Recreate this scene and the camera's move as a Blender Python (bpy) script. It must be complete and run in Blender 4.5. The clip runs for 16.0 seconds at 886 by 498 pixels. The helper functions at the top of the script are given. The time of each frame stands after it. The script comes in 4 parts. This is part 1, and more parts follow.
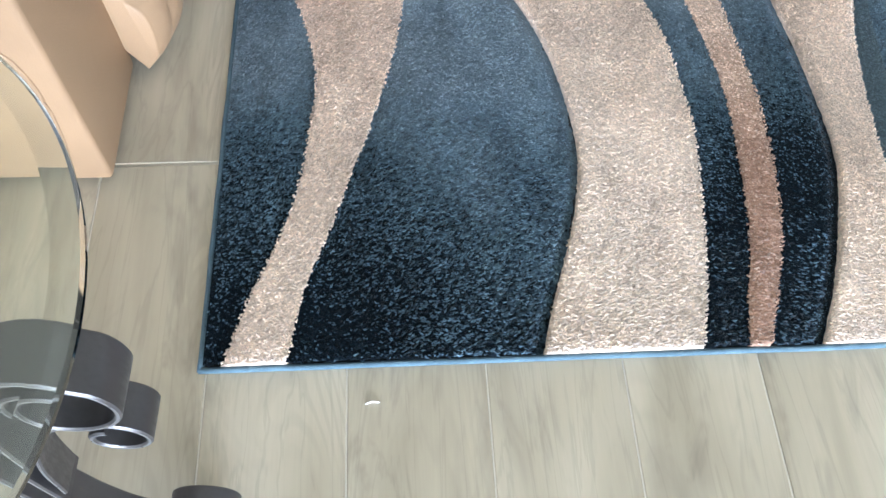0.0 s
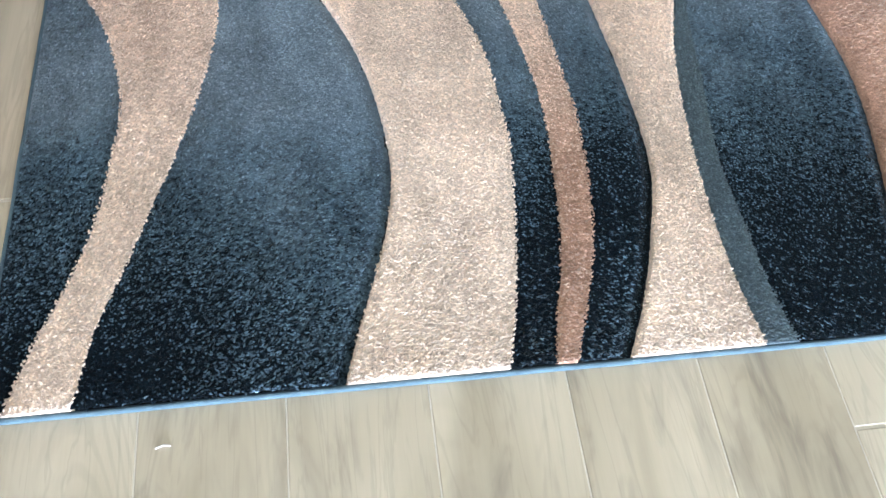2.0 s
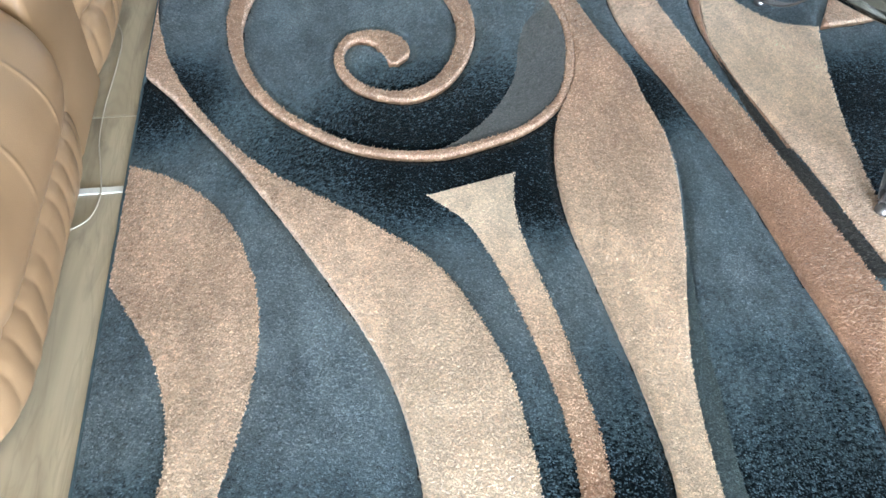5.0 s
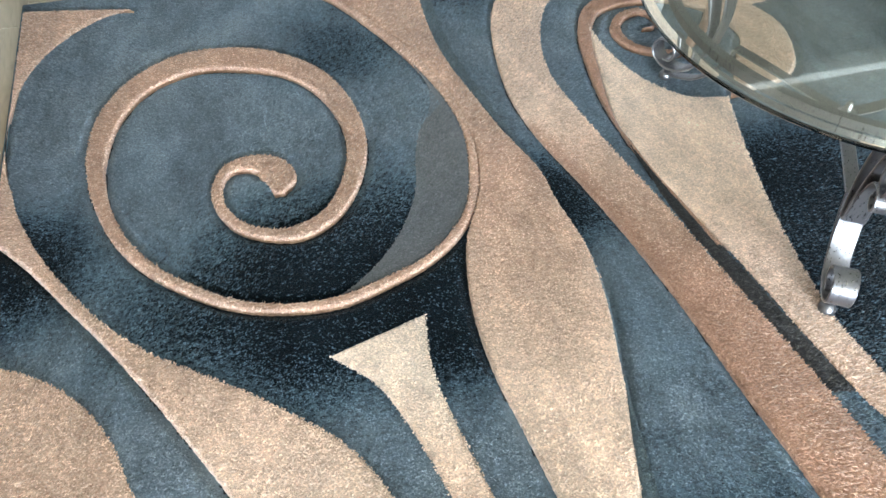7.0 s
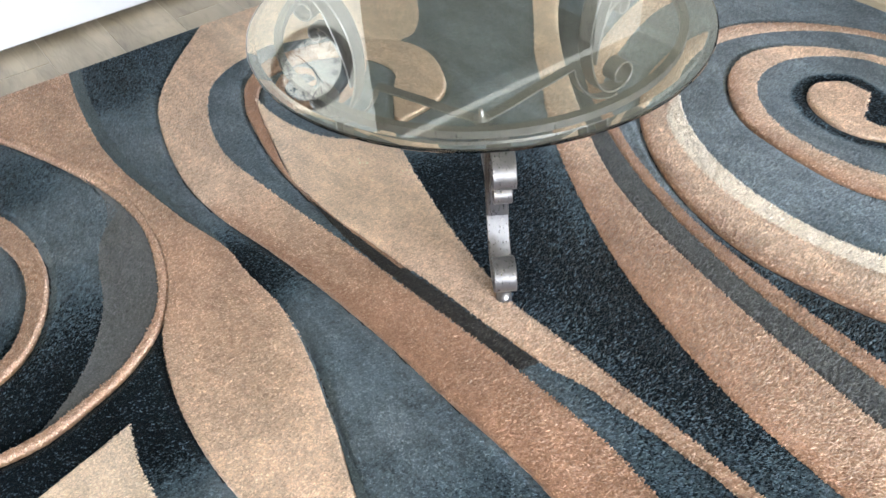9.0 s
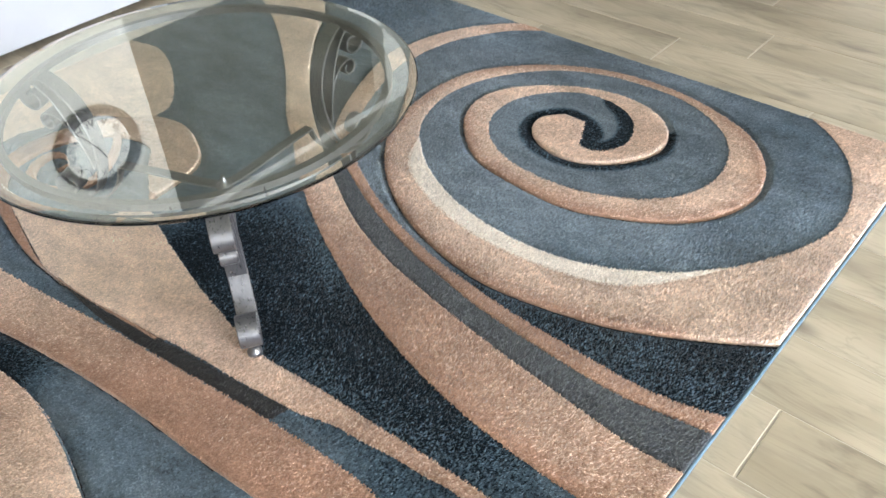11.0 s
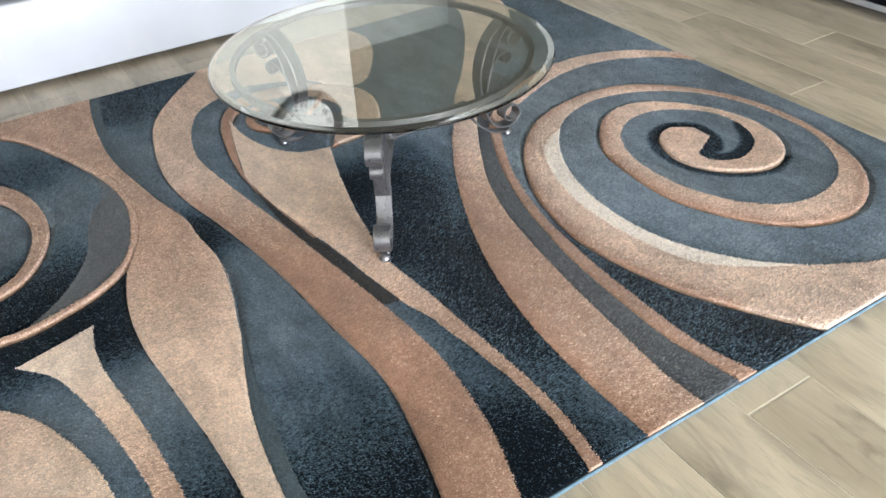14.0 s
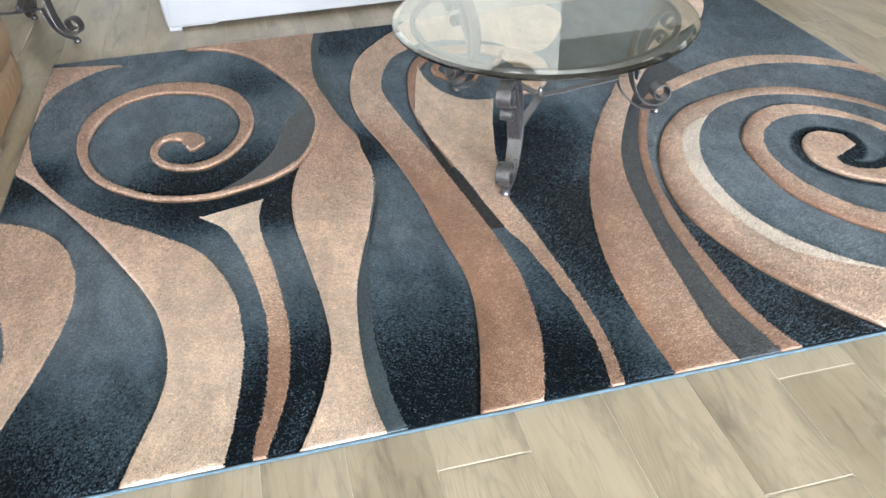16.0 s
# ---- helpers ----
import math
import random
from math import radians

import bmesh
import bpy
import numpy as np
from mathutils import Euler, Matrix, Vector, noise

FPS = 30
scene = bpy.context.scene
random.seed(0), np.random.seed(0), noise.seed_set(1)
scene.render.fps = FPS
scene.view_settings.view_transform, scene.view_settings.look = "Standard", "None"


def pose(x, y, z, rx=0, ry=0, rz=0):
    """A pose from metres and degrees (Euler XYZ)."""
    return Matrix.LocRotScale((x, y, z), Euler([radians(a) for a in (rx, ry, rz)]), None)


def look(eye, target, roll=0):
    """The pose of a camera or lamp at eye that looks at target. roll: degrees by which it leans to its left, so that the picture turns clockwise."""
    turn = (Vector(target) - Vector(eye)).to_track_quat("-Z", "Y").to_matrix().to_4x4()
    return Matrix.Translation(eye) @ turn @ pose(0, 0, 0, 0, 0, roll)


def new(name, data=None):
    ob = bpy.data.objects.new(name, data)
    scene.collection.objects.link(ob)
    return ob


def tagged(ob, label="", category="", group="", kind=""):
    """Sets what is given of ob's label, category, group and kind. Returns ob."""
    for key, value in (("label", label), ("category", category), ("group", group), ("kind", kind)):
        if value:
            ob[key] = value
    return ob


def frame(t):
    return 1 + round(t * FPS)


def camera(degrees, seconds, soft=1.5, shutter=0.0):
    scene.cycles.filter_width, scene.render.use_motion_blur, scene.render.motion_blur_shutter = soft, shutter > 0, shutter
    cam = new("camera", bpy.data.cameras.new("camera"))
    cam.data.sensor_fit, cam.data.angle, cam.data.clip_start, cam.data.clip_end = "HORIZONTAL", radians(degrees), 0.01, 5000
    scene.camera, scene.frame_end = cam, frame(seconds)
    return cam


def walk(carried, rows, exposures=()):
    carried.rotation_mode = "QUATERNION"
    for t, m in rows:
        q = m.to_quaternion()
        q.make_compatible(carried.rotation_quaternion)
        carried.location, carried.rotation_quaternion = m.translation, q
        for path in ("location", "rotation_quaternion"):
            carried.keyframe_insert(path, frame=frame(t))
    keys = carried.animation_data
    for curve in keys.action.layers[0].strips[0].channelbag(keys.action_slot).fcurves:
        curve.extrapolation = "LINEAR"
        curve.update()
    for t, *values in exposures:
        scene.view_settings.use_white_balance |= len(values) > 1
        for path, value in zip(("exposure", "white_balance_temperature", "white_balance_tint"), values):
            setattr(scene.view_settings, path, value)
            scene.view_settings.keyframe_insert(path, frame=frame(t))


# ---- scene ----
cam = camera(56.80, 16.0)
PATH = [
    (0, 0.2703, -0.4033, 1.0149, 29.803, -1.495, -2.902),
    (0.5, 0.3656, -0.4066, 1.0086, 30.156, -1.591, -3.996),
    (1, 0.4175, -0.3989, 1.0175, 30.245, -2.129, -5.548),
    (1.5, 0.4482, -0.3873, 1.0106, 30.207, -3.104, -6.727),
    (2, 0.4686, -0.3868, 1.0067, 30.746, -3.351, -7.137),
    (2.5, 0.4957, -0.3859, 1.0222, 32.085, -3.535, -7.095),
    (3, 0.5054, -0.378, 1.0977, 34.541, -3.66, -6.9),
    (3.5, 0.5015, -0.396, 1.1631, 37.138, -3.149, -6.57),
    (4, 0.4503, -0.3552, 1.1935, 39.325, -2.634, -6.7),
    (4.5, 0.4162, -0.2857, 1.2135, 40.468, -2.234, -7.048),
    (5, 0.4627, -0.1861, 1.2225, 41.134, -1.776, -7.323),
    (5.2, 0.5077, -0.1328, 1.2239, 41.053, -1.513, -7.365),
    (7.3, 0.5824, 0.1147, 1.2414, 43.663, -0.131, -17.963),
    (7.5, 0.5916, 0.1101, 1.2438, 44.042, 0.147, -19.704),
    (8, 0.6348, 0.0945, 1.2541, 44.859, 0.993, -24.524),
    (8.5, 0.7082, 0.0479, 1.2643, 45.63, 1.914, -30.048),
    (9, 0.823, -0.051, 1.271, 46.5759, 3.3443, -36.1296),
    (9.5, 0.896, -0.137, 1.261, 47.7353, 4.0759, -42.3196),
    (10, 0.957, -0.188, 1.305, 47.2669, 3.8244, -47.6175),
    (12.3, 0.9182, -0.4498, 1.3497, 51.976, 2.228, -47.791),
    (12.5, 0.8982, -0.4808, 1.358, 52.216, 1.944, -46.346),
    (13, 0.7659, -0.5303, 1.3761, 52.809, 1.584, -42.225),
    (13.5, 0.7232, -0.5942, 1.3676, 53.384, 2.343, -37.112),
    (14, 0.7713, -0.7628, 1.3703, 53.531, 2.315, -32.583),
    (14.5, 0.7867, -0.9026, 1.3793, 53.441, 2.196, -27.903),
    (15, 0.7098, -1.0239, 1.3752, 53.55, 2.35, -22.644),
    (15.5, 0.7953, -1.1424, 1.3965, 53.59, 2.319, -17.68),
    (16, 0.8982, -1.2227, 1.3997, 53.925, 1.927, -13.642),
]
walk(cam, [(t, pose(x, y, z, rx, ry, rz)) for t, x, y, z, rx, ry, rz in PATH], exposures=[(0.0, 0.43, 5020, 12.0), (2.0, 0.55, 5160, 13.5), (3.5, 0.64, 5320, 11.5), (5.0, 0.72, 5340, 8.5), (7.5, 0.87, 5520, 10.5), (9.0, 0.62, 5820, 14.5), (10.0, 0.54, 5720, 14.5), (12.5, 0.36, 5680, 14.5), (16.0, 0.32, 5710, 14.5)])

# ---- light ----
world = bpy.data.worlds.new("sky")
scene.world = world
world.use_nodes = True
wn = world.node_tree
sky = wn.nodes.new("ShaderNodeTexSky")
sky.sky_type, sky.sun_disc = "NISHITA", False
sky.sun_elevation, sky.sun_rotation = radians(48), radians(200)
wn.nodes["Background"].inputs["Strength"].default_value = 0.12
wn.links.new(sky.outputs["Color"], wn.nodes["Background"].inputs["Color"])

sun = new("sun", bpy.data.lights.new("sun", "SUN"))
sun.data.energy, sun.data.angle, sun.data.color = 2.0, radians(0.53), (1.0, 0.95, 0.88)
sun.matrix_world = look((1.5, 8.0, 12.0), (1.5, 2.0, 0.0))


def window_light(name, m, w, h, watts, colour):
    ob = new(name, bpy.data.lights.new(name, "AREA"))
    ob.data.shape, ob.data.size, ob.data.size_y = "RECTANGLE", w, h
    ob.data.energy, ob.data.color = watts, colour
    ob.matrix_world = m
    return ob


window_light("window_daylight", pose(1.85, -8.5, 1.25, 90, 0, 0), 5.3, 2.1, 1980, (0.93, 0.975, 1.0))

# ---- materials ----


def material(name):
    m = bpy.data.materials.new(name)
    m.use_nodes = True
    t = m.node_tree
    return m, t, t.nodes["Principled BSDF"]


def node(t, kind, inputs=None, **settings):
    n = t.nodes.new(kind)
    for k, v in settings.items():
        if k == "operation":
            n.operation = v
        elif k == "data_type":
            n.data_type = v
        elif k == "attribute_name":
            n.attribute_name = v
        elif k == "feature":
            n.feature = v
        elif k == "interpolation_type":
            n.interpolation_type = v
        elif k == "blend_type":
            n.blend_type = v
        elif k == "wave_type":
            n.wave_type = v
        elif k == "bands_direction":
            n.bands_direction = v
    for k, v in (inputs or {}).items():
        if hasattr(v, "is_linked"):
            t.links.new(v, n.inputs[k])
        else:
            n.inputs[k].default_value = v
    return n


def mix_colour(t, fac, a, b, blend="MIX"):
    n = t.nodes.new("ShaderNodeMix")
    n.data_type, n.blend_type = "RGBA", blend
    for socket, v in ((n.inputs[0], fac), (n.inputs[6], a), (n.inputs[7], b)):
        if hasattr(v, "is_linked"):
            t.links.new(v, socket)
        else:
            socket.default_value = (*v, 1) if isinstance(v, tuple) and len(v) == 3 else v
    return n.outputs[2]


def ramp(t, value, lo, hi, a=0.0, b=1.0, smooth=True):
    return node(t, "ShaderNodeMapRange", {"Value": value, "From Min": lo, "From Max": hi, "To Min": a, "To Max": b},
                interpolation_type="SMOOTHSTEP" if smooth else "LINEAR").outputs[0]


def noise_tex(t, vector, scale, detail=2.0, rough=0.5, distortion=0.0):
    return node(t, "ShaderNodeTexNoise", {"Vector": vector, "Scale": scale, "Detail": detail, "Roughness": rough, "Distortion": distortion}).outputs[0]


def maths(t, op, a, b=0.0):
    return node(t, "ShaderNodeMath", {0: a, 1: b}, operation=op).outputs[0]


def bumped(t, bsdf, height, strength, distance):
    b = node(t, "ShaderNodeBump", {"Height": height, "Strength": strength, "Distance": distance})
    t.links.new(b.outputs[0], bsdf.inputs["Normal"])


def pile(name, dark, light, contrast, soft=0.3, pale=None, tuft=340.0, sheen=0.2, mottle=0.35, spread=0.28):
    """Cut-pile wool: two yarns mingled by the vertex value 'tone' (0 the dark yarn alone, 1 the light one)."""
    m, t, bsdf = material(name)
    co = node(t, "ShaderNodeTexCoord").outputs["Object"]
    tone = node(t, "ShaderNodeAttribute", attribute_name="tone").outputs["Fac"]
    lean = node(t, "ShaderNodeMapping", {"Vector": co, "Rotation": (0, 0, 0.25), "Scale": (0.55, 1.0, 1.0)}).outputs[0]
    fleck = node(t, "ShaderNodeAttribute", attribute_name="fleck").outputs["Fac"]
    second = maths(t, "FRACT", maths(t, "MULTIPLY", fleck, 97.0))
    fine = noise_tex(t, lean, tuft * 1.5, 2.0, 0.65, 0.5)
    clump = noise_tex(t, lean, tuft * 0.4, 3.0, 0.6)
    drift = noise_tex(t, co, 6.0, 4.0, 0.6)
    brushed = noise_tex(t, node(t, "ShaderNodeMapping", {"Vector": co, "Scale": (1.0, 0.5, 1.0)}).outputs[0], 24.0, 4.0, 0.6)
    level = maths(t, "ADD", tone, maths(t, "MULTIPLY", maths(t, "SUBTRACT", drift, 0.5), 0.22 * mottle))
    grain = maths(t, "MULTIPLY", maths(t, "SUBTRACT", maths(t, "ADD", maths(t, "MULTIPLY", fleck, 0.68), maths(t, "MULTIPLY", clump, 0.32)), 0.5), contrast)
    fac = ramp(t, maths(t, "ADD", level, grain), 0.5 - soft, 0.5 + soft)
    colour = mix_colour(t, fac, dark, light)
    soft_look = mix_colour(t, ramp(t, maths(t, "ADD", tone, maths(t, "MULTIPLY", maths(t, "SUBTRACT", drift, 0.5), 0.5 * mottle)), 0.7, 1.2, 0.0, 1.0), colour, pale or light)
    shade = maths(t, "MULTIPLY", maths(t, "MULTIPLY", ramp(t, fine, 0.32, 0.68, 0.8, 1.2), ramp(t, second, 0.0, 1.0, 1 - spread, 1 + spread, False)), ramp(t, maths(t, "ADD", maths(t, "MULTIPLY", brushed, 0.5), maths(t, "MULTIPLY", clump, 0.5)), 0.34, 0.66, 1 - 0.24 * mottle, 1 + 0.2 * mottle))
    nap = noise_tex(t, node(t, "ShaderNodeMapping", {"Vector": co, "Rotation": (0, 0, 0.6), "Scale": (1.0, 0.4, 1.0)}).outputs[0], 7.0, 3.0, 0.55, 0.6)
    shade = maths(t, "MULTIPLY", shade, ramp(t, nap, 0.3, 0.72, 1 - 0.2 * mottle, 1 + 0.2 * mottle))
    hsv = node(t, "ShaderNodeHueSaturation", {"Color": soft_look, "Value": shade})
    t.links.new(hsv.outputs[0], bsdf.inputs["Base Color"])
    bsdf.inputs["Roughness"].default_value = 0.95
    bsdf.inputs["Sheen Weight"].default_value = sheen
    bsdf.inputs["Sheen Roughness"].default_value = 0.4
    bsdf.inputs["Specular IOR Level"].default_value = 0.1
    rough = maths(t, "ADD", maths(t, "MULTIPLY", fine, 0.6), maths(t, "ADD", maths(t, "MULTIPLY", clump, 1.0), maths(t, "MULTIPLY", brushed, 1.3)))
    bumped(t, bsdf, rough, 0.6, 0.005)
    return m


NAVY = pile("blue_pile", (0.0045, 0.009, 0.0135), (0.097, 0.142, 0.179), 3.3, 0.26, (0.208, 0.247, 0.28), sheen=0.16, mottle=0.9, spread=0.42)
SAND = pile("sand_pile", (0.44, 0.264, 0.178), (0.84, 0.645, 0.495), 1.1, pale=(0.88, 0.735, 0.595), sheen=0.34, mottle=0.65, spread=0.23)
SLATE = pile("slate_pile", (0.045, 0.062, 0.075), (0.11, 0.142, 0.158), 0.9)
GREY = pile("grey_pile", (0.085, 0.09, 0.094), (0.17, 0.175, 0.178), 0.9)
TAUPE = pile("taupe_pile", (0.035, 0.035, 0.036), (0.1, 0.088, 0.076), 0.9)
IVORY = pile("ivory_pile", (0.72, 0.60, 0.495), (0.9, 0.80, 0.69), 0.5, spread=0.18)


def plain(name, colour, rough=0.5, metal=0.0, grain=40.0, vary=0.1, bump=0.1, coat=0.0, stretch=(1, 1, 1)):
    m, t, bsdf = material(name)
    co = node(t, "ShaderNodeMapping", {"Vector": node(t, "ShaderNodeTexCoord").outputs["Object"], "Scale": stretch}).outputs[0]
    a = noise_tex(t, co, grain, 4.0, 0.6)
    b = noise_tex(t, co, grain * 0.08, 3.0, 0.5)
    v = ramp(t, maths(t, "ADD", maths(t, "MULTIPLY", a, 0.5), maths(t, "MULTIPLY", b, 0.5)), 0.3, 0.7, 1 - vary, 1 + vary)
    t.links.new(node(t, "ShaderNodeHueSaturation", {"Color": (*colour, 1), "Value": v}).outputs[0], bsdf.inputs["Base Color"])
    t.links.new(ramp(t, a, 0.3, 0.7, max(0.02, rough - 0.08), min(1, rough + 0.08)), bsdf.inputs["Roughness"])
    bsdf.inputs["Metallic"].default_value = metal
    bsdf.inputs["Coat Weight"].default_value = coat
    if bump:
        bumped(t, bsdf, a, bump, 0.002)
    return m


BINDING = plain("blue_binding", (0.085, 0.13, 0.157), 0.9, grain=400, vary=0.25, bump=0.5)
STEEL = plain("brushed_pewter", (0.17, 0.165, 0.165), 0.34, 0.85, grain=220, vary=0.12, bump=0.05, stretch=(1, 1, 0.2))
DARK_STEEL = plain("dark_pewter", (0.095, 0.086, 0.082), 0.42, 0.7, grain=220, vary=0.12, bump=0.05, stretch=(1, 1, 0.2))
# Lighter metal on the bars' narrow sides paints in the highlight they catch.
EDGE_GLINT = plain("pewter_edge_highlight", (0.24, 0.236, 0.24), 0.34, 0.8, grain=160, vary=0.2, bump=0.05)
WALL = plain("white_wall_paint", (0.49, 0.47, 0.40), 0.7, grain=120, vary=0.02, bump=0.15)
# Darker copy of the wall paint; the hall's dimness is in its colour.
HALL = plain("darkened_hall_paint", (0.40, 0.385, 0.32), 0.7, grain=120, vary=0.03, bump=0.15)
TRIM = plain("white_trim_paint", (0.82, 0.82, 0.80), 0.35, grain=60, vary=0.02, bump=0.05)
CEILING = plain("ceiling_paint", (0.47, 0.45, 0.37), 0.85, grain=90, vary=0.02, bump=0.3)
GROUT = plain("pale_grout", (0.62, 0.57, 0.48), 0.9, grain=300, vary=0.1, bump=0.3)
BLACK = plain("black_lacquer", (0.015, 0.015, 0.017), 0.15, grain=30, vary=0.2, bump=0.0)
MAHOGANY = plain("mahogany", (0.03, 0.011, 0.009), 0.3, grain=30, vary=0.3, bump=0.05, stretch=(1, 1, 0.1))
SILVER = plain("satin_silver", (0.42, 0.42, 0.43), 0.4, 0.6, grain=60, vary=0.04, bump=0.0)
CABLE = plain("white_cable_jacket", (0.75, 0.73, 0.68), 0.45, grain=60, vary=0.05, bump=0.0)
CORD_JACKET = plain("beige_cord_jacket", (0.46, 0.40, 0.32), 0.5, grain=60, vary=0.08, bump=0.0)
FACE = plain("clock_face_paper", (0.75, 0.72, 0.63), 0.7, grain=50, vary=0.06, bump=0.0)
DARKWOOD = plain("dark_clock_rim", (0.03, 0.025, 0.022), 0.4, grain=60, vary=0.3, bump=0.1)


def leather(name, colour, rough, vary):
    m, t, bsdf = material(name)
    co = node(t, "ShaderNodeTexCoord").outputs["Object"]
    pores = node(t, "ShaderNodeTexVoronoi", {"Vector": co, "Scale": 420.0}).outputs["Distance"]
    folds = noise_tex(t, co, 9.0, 4.0, 0.55, 0.6)
    tint = noise_tex(t, co, 2.2, 3.0, 0.5)
    v = ramp(t, maths(t, "ADD", maths(t, "MULTIPLY", folds, 0.45), maths(t, "MULTIPLY", tint, 0.55)), 0.3, 0.7, 1 - vary, 1 + vary)
    t.links.new(node(t, "ShaderNodeHueSaturation", {"Color": (*colour, 1), "Value": v}).outputs[0], bsdf.inputs["Base Color"])
    bsdf.inputs["Roughness"].default_value = rough
    bsdf.inputs["Specular IOR Level"].default_value = 0.4
    bumped(t, bsdf, maths(t, "ADD", maths(t, "MULTIPLY", pores, 0.12), folds), 0.25, 0.004)
    return m


BEIGE_LEATHER = leather("beige_leather", (0.285, 0.178, 0.094), 0.42, 0.06)
WHITE_LEATHER = leather("white_leather", (0.37, 0.366, 0.363), 0.38, 0.03)


def glass(name, tint):
    m, t, bsdf = material(name)
    bsdf.inputs["Base Color"].default_value = (*tint, 1)
    bsdf.inputs["Transmission Weight"].default_value = 1.0
    bsdf.inputs["IOR"].default_value = 1.62
    bsdf.inputs["Coat Weight"].default_value = 0.8
    bsdf.inputs["Coat IOR"].default_value = 1.7
    smear = noise_tex(t, node(t, "ShaderNodeTexCoord").outputs["Object"], 7.0, 4.0, 0.6)
    t.links.new(ramp(t, smear, 0.45, 0.8, 0.0, 0.01), bsdf.inputs["Roughness"])
    return m


GLASS = glass("clear_green_glass", (0.945, 0.97, 0.87))


def wood_tile():
    """Porcelain plank printed as limed oak; the grain runs along y and each plank has its own piece of it."""
    m, t, bsdf = material("limed_oak_tile")
    own = node(t, "ShaderNodeObjectInfo").outputs["Random"]
    co = node(t, "ShaderNodeTexCoord").outputs["Object"]
    shift = node(t, "ShaderNodeCombineXYZ", {"X": maths(t, "MULTIPLY", own, 37.0), "Y": maths(t, "MULTIPLY", own, 91.0), "Z": own}).outputs[0]
    at = node(t, "ShaderNodeVectorMath", {0: co, 1: shift}, operation="ADD").outputs[0]
    broad = noise_tex(t, node(t, "ShaderNodeMapping", {"Vector": at, "Scale": (5.0, 1.1, 1.0)}).outputs[0], 1.0, 3.0, 0.5, 0.8)
    figure = noise_tex(t, node(t, "ShaderNodeMapping", {"Vector": at, "Scale": (12.0, 1.1, 1.0)}).outputs[0], 1.0, 4.0, 0.55, 2.5)
    fine = noise_tex(t, node(t, "ShaderNodeMapping", {"Vector": at, "Scale": (190.0, 7.0, 1.0)}).outputs[0], 1.0, 3.0, 0.6)
    knots = node(t, "ShaderNodeTexVoronoi", {"Vector": node(t, "ShaderNodeMapping", {"Vector": at, "Scale": (5.0, 2.2, 1.0)}).outputs[0], "Scale": 1.0}).outputs["Distance"]
    base = mix_colour(t, ramp(t, broad, 0.32, 0.68), (0.345, 0.289, 0.2), (0.51, 0.438, 0.318))
    vein = ramp(t, maths(t, "ABSOLUTE", maths(t, "SUBTRACT", figure, 0.5)), 0.0, 0.03, 1.0, 0.0)
    cloud = noise_tex(t, node(t, "ShaderNodeMapping", {"Vector": at, "Scale": (9.0, 3.2, 1.0)}).outputs[0], 1.0, 4.0, 0.6, 0.8)
    base = mix_colour(t, ramp(t, cloud, 0.5, 0.76, 0.0, 0.5), base, (0.235, 0.195, 0.145))
    smudge = noise_tex(t, node(t, "ShaderNodeMapping", {"Vector": at, "Scale": (18.0, 3.4, 1.0)}).outputs[0], 1.0, 4.0, 0.62, 1.0)
    base = mix_colour(t, maths(t, "MULTIPLY", ramp(t, smudge, 0.5, 0.72, 0.0, 0.7), ramp(t, broad, 0.35, 0.6, 1.0, 0.45)), base, (0.17, 0.14, 0.105))
    # flat-sawn arches down the middle of a plank
    axes = node(t, "ShaderNodeSeparateXYZ", {"Vector": co}).outputs
    off = maths(t, "SUBTRACT", axes[0], 0.1)
    arch = maths(t, "ADD", maths(t, "MULTIPLY", axes[1], 2.4), maths(t, "ADD", maths(t, "MULTIPLY", maths(t, "MULTIPLY", off, off), 130.0), maths(t, "MULTIPLY", broad, 1.6)))
    rings = ramp(t, maths(t, "SINE", maths(t, "MULTIPLY", arch, 34.0)), -0.2, 1.0)
    rings = maths(t, "MULTIPLY", rings, ramp(t, noise_tex(t, at, 1.7, 2.0, 0.5), 0.46, 0.62))
    base = mix_colour(t, maths(t, "MULTIPLY", rings, 0.16), base, (0.2, 0.165, 0.125))
    streaks = mix_colour(t, maths(t, "MULTIPLY", vein, 0.17), base, (0.15, 0.125, 0.095))
    knotty = mix_colour(t, ramp(t, knots, 0.02, 0.17, 0.7, 0.0), streaks, (0.14, 0.11, 0.085))
    v = ramp(t, maths(t, "ADD", fine, maths(t, "MULTIPLY", own, 0.35)), 0.4, 0.95, 0.97, 1.04)
    t.links.new(node(t, "ShaderNodeHueSaturation", {"Color": knotty, "Value": v}).outputs[0], bsdf.inputs["Base Color"])
    bsdf.inputs["Roughness"].default_value = 0.36
    bsdf.inputs["Specular IOR Level"].default_value = 0.7
    bumped(t, bsdf, maths(t, "ADD", fine, maths(t, "MULTIPLY", figure, 0.4)), 0.05, 0.002)
    return m


TILE = wood_tile()

# ---- mesh helpers ----


def mesh_from(name, bm, mat, smooth=False):
    me = bpy.data.meshes.new(name)
    bmesh.ops.recalc_face_normals(bm, faces=bm.faces)
    bm.to_mesh(me)
    bm.free()
    me.materials.append(mat)
    if smooth:
        me.shade_smooth()
    return me


def part(name, bm, mat, parent, label="", smooth=False, crease=0.0):
    ob = new(name, mesh_from(name, bm, mat, smooth))
    if crease:
        ob.data.shade_smooth()
        ob.data.set_sharp_from_angle(angle=radians(crease))
    ob.parent = parent
    return tagged(ob, label)


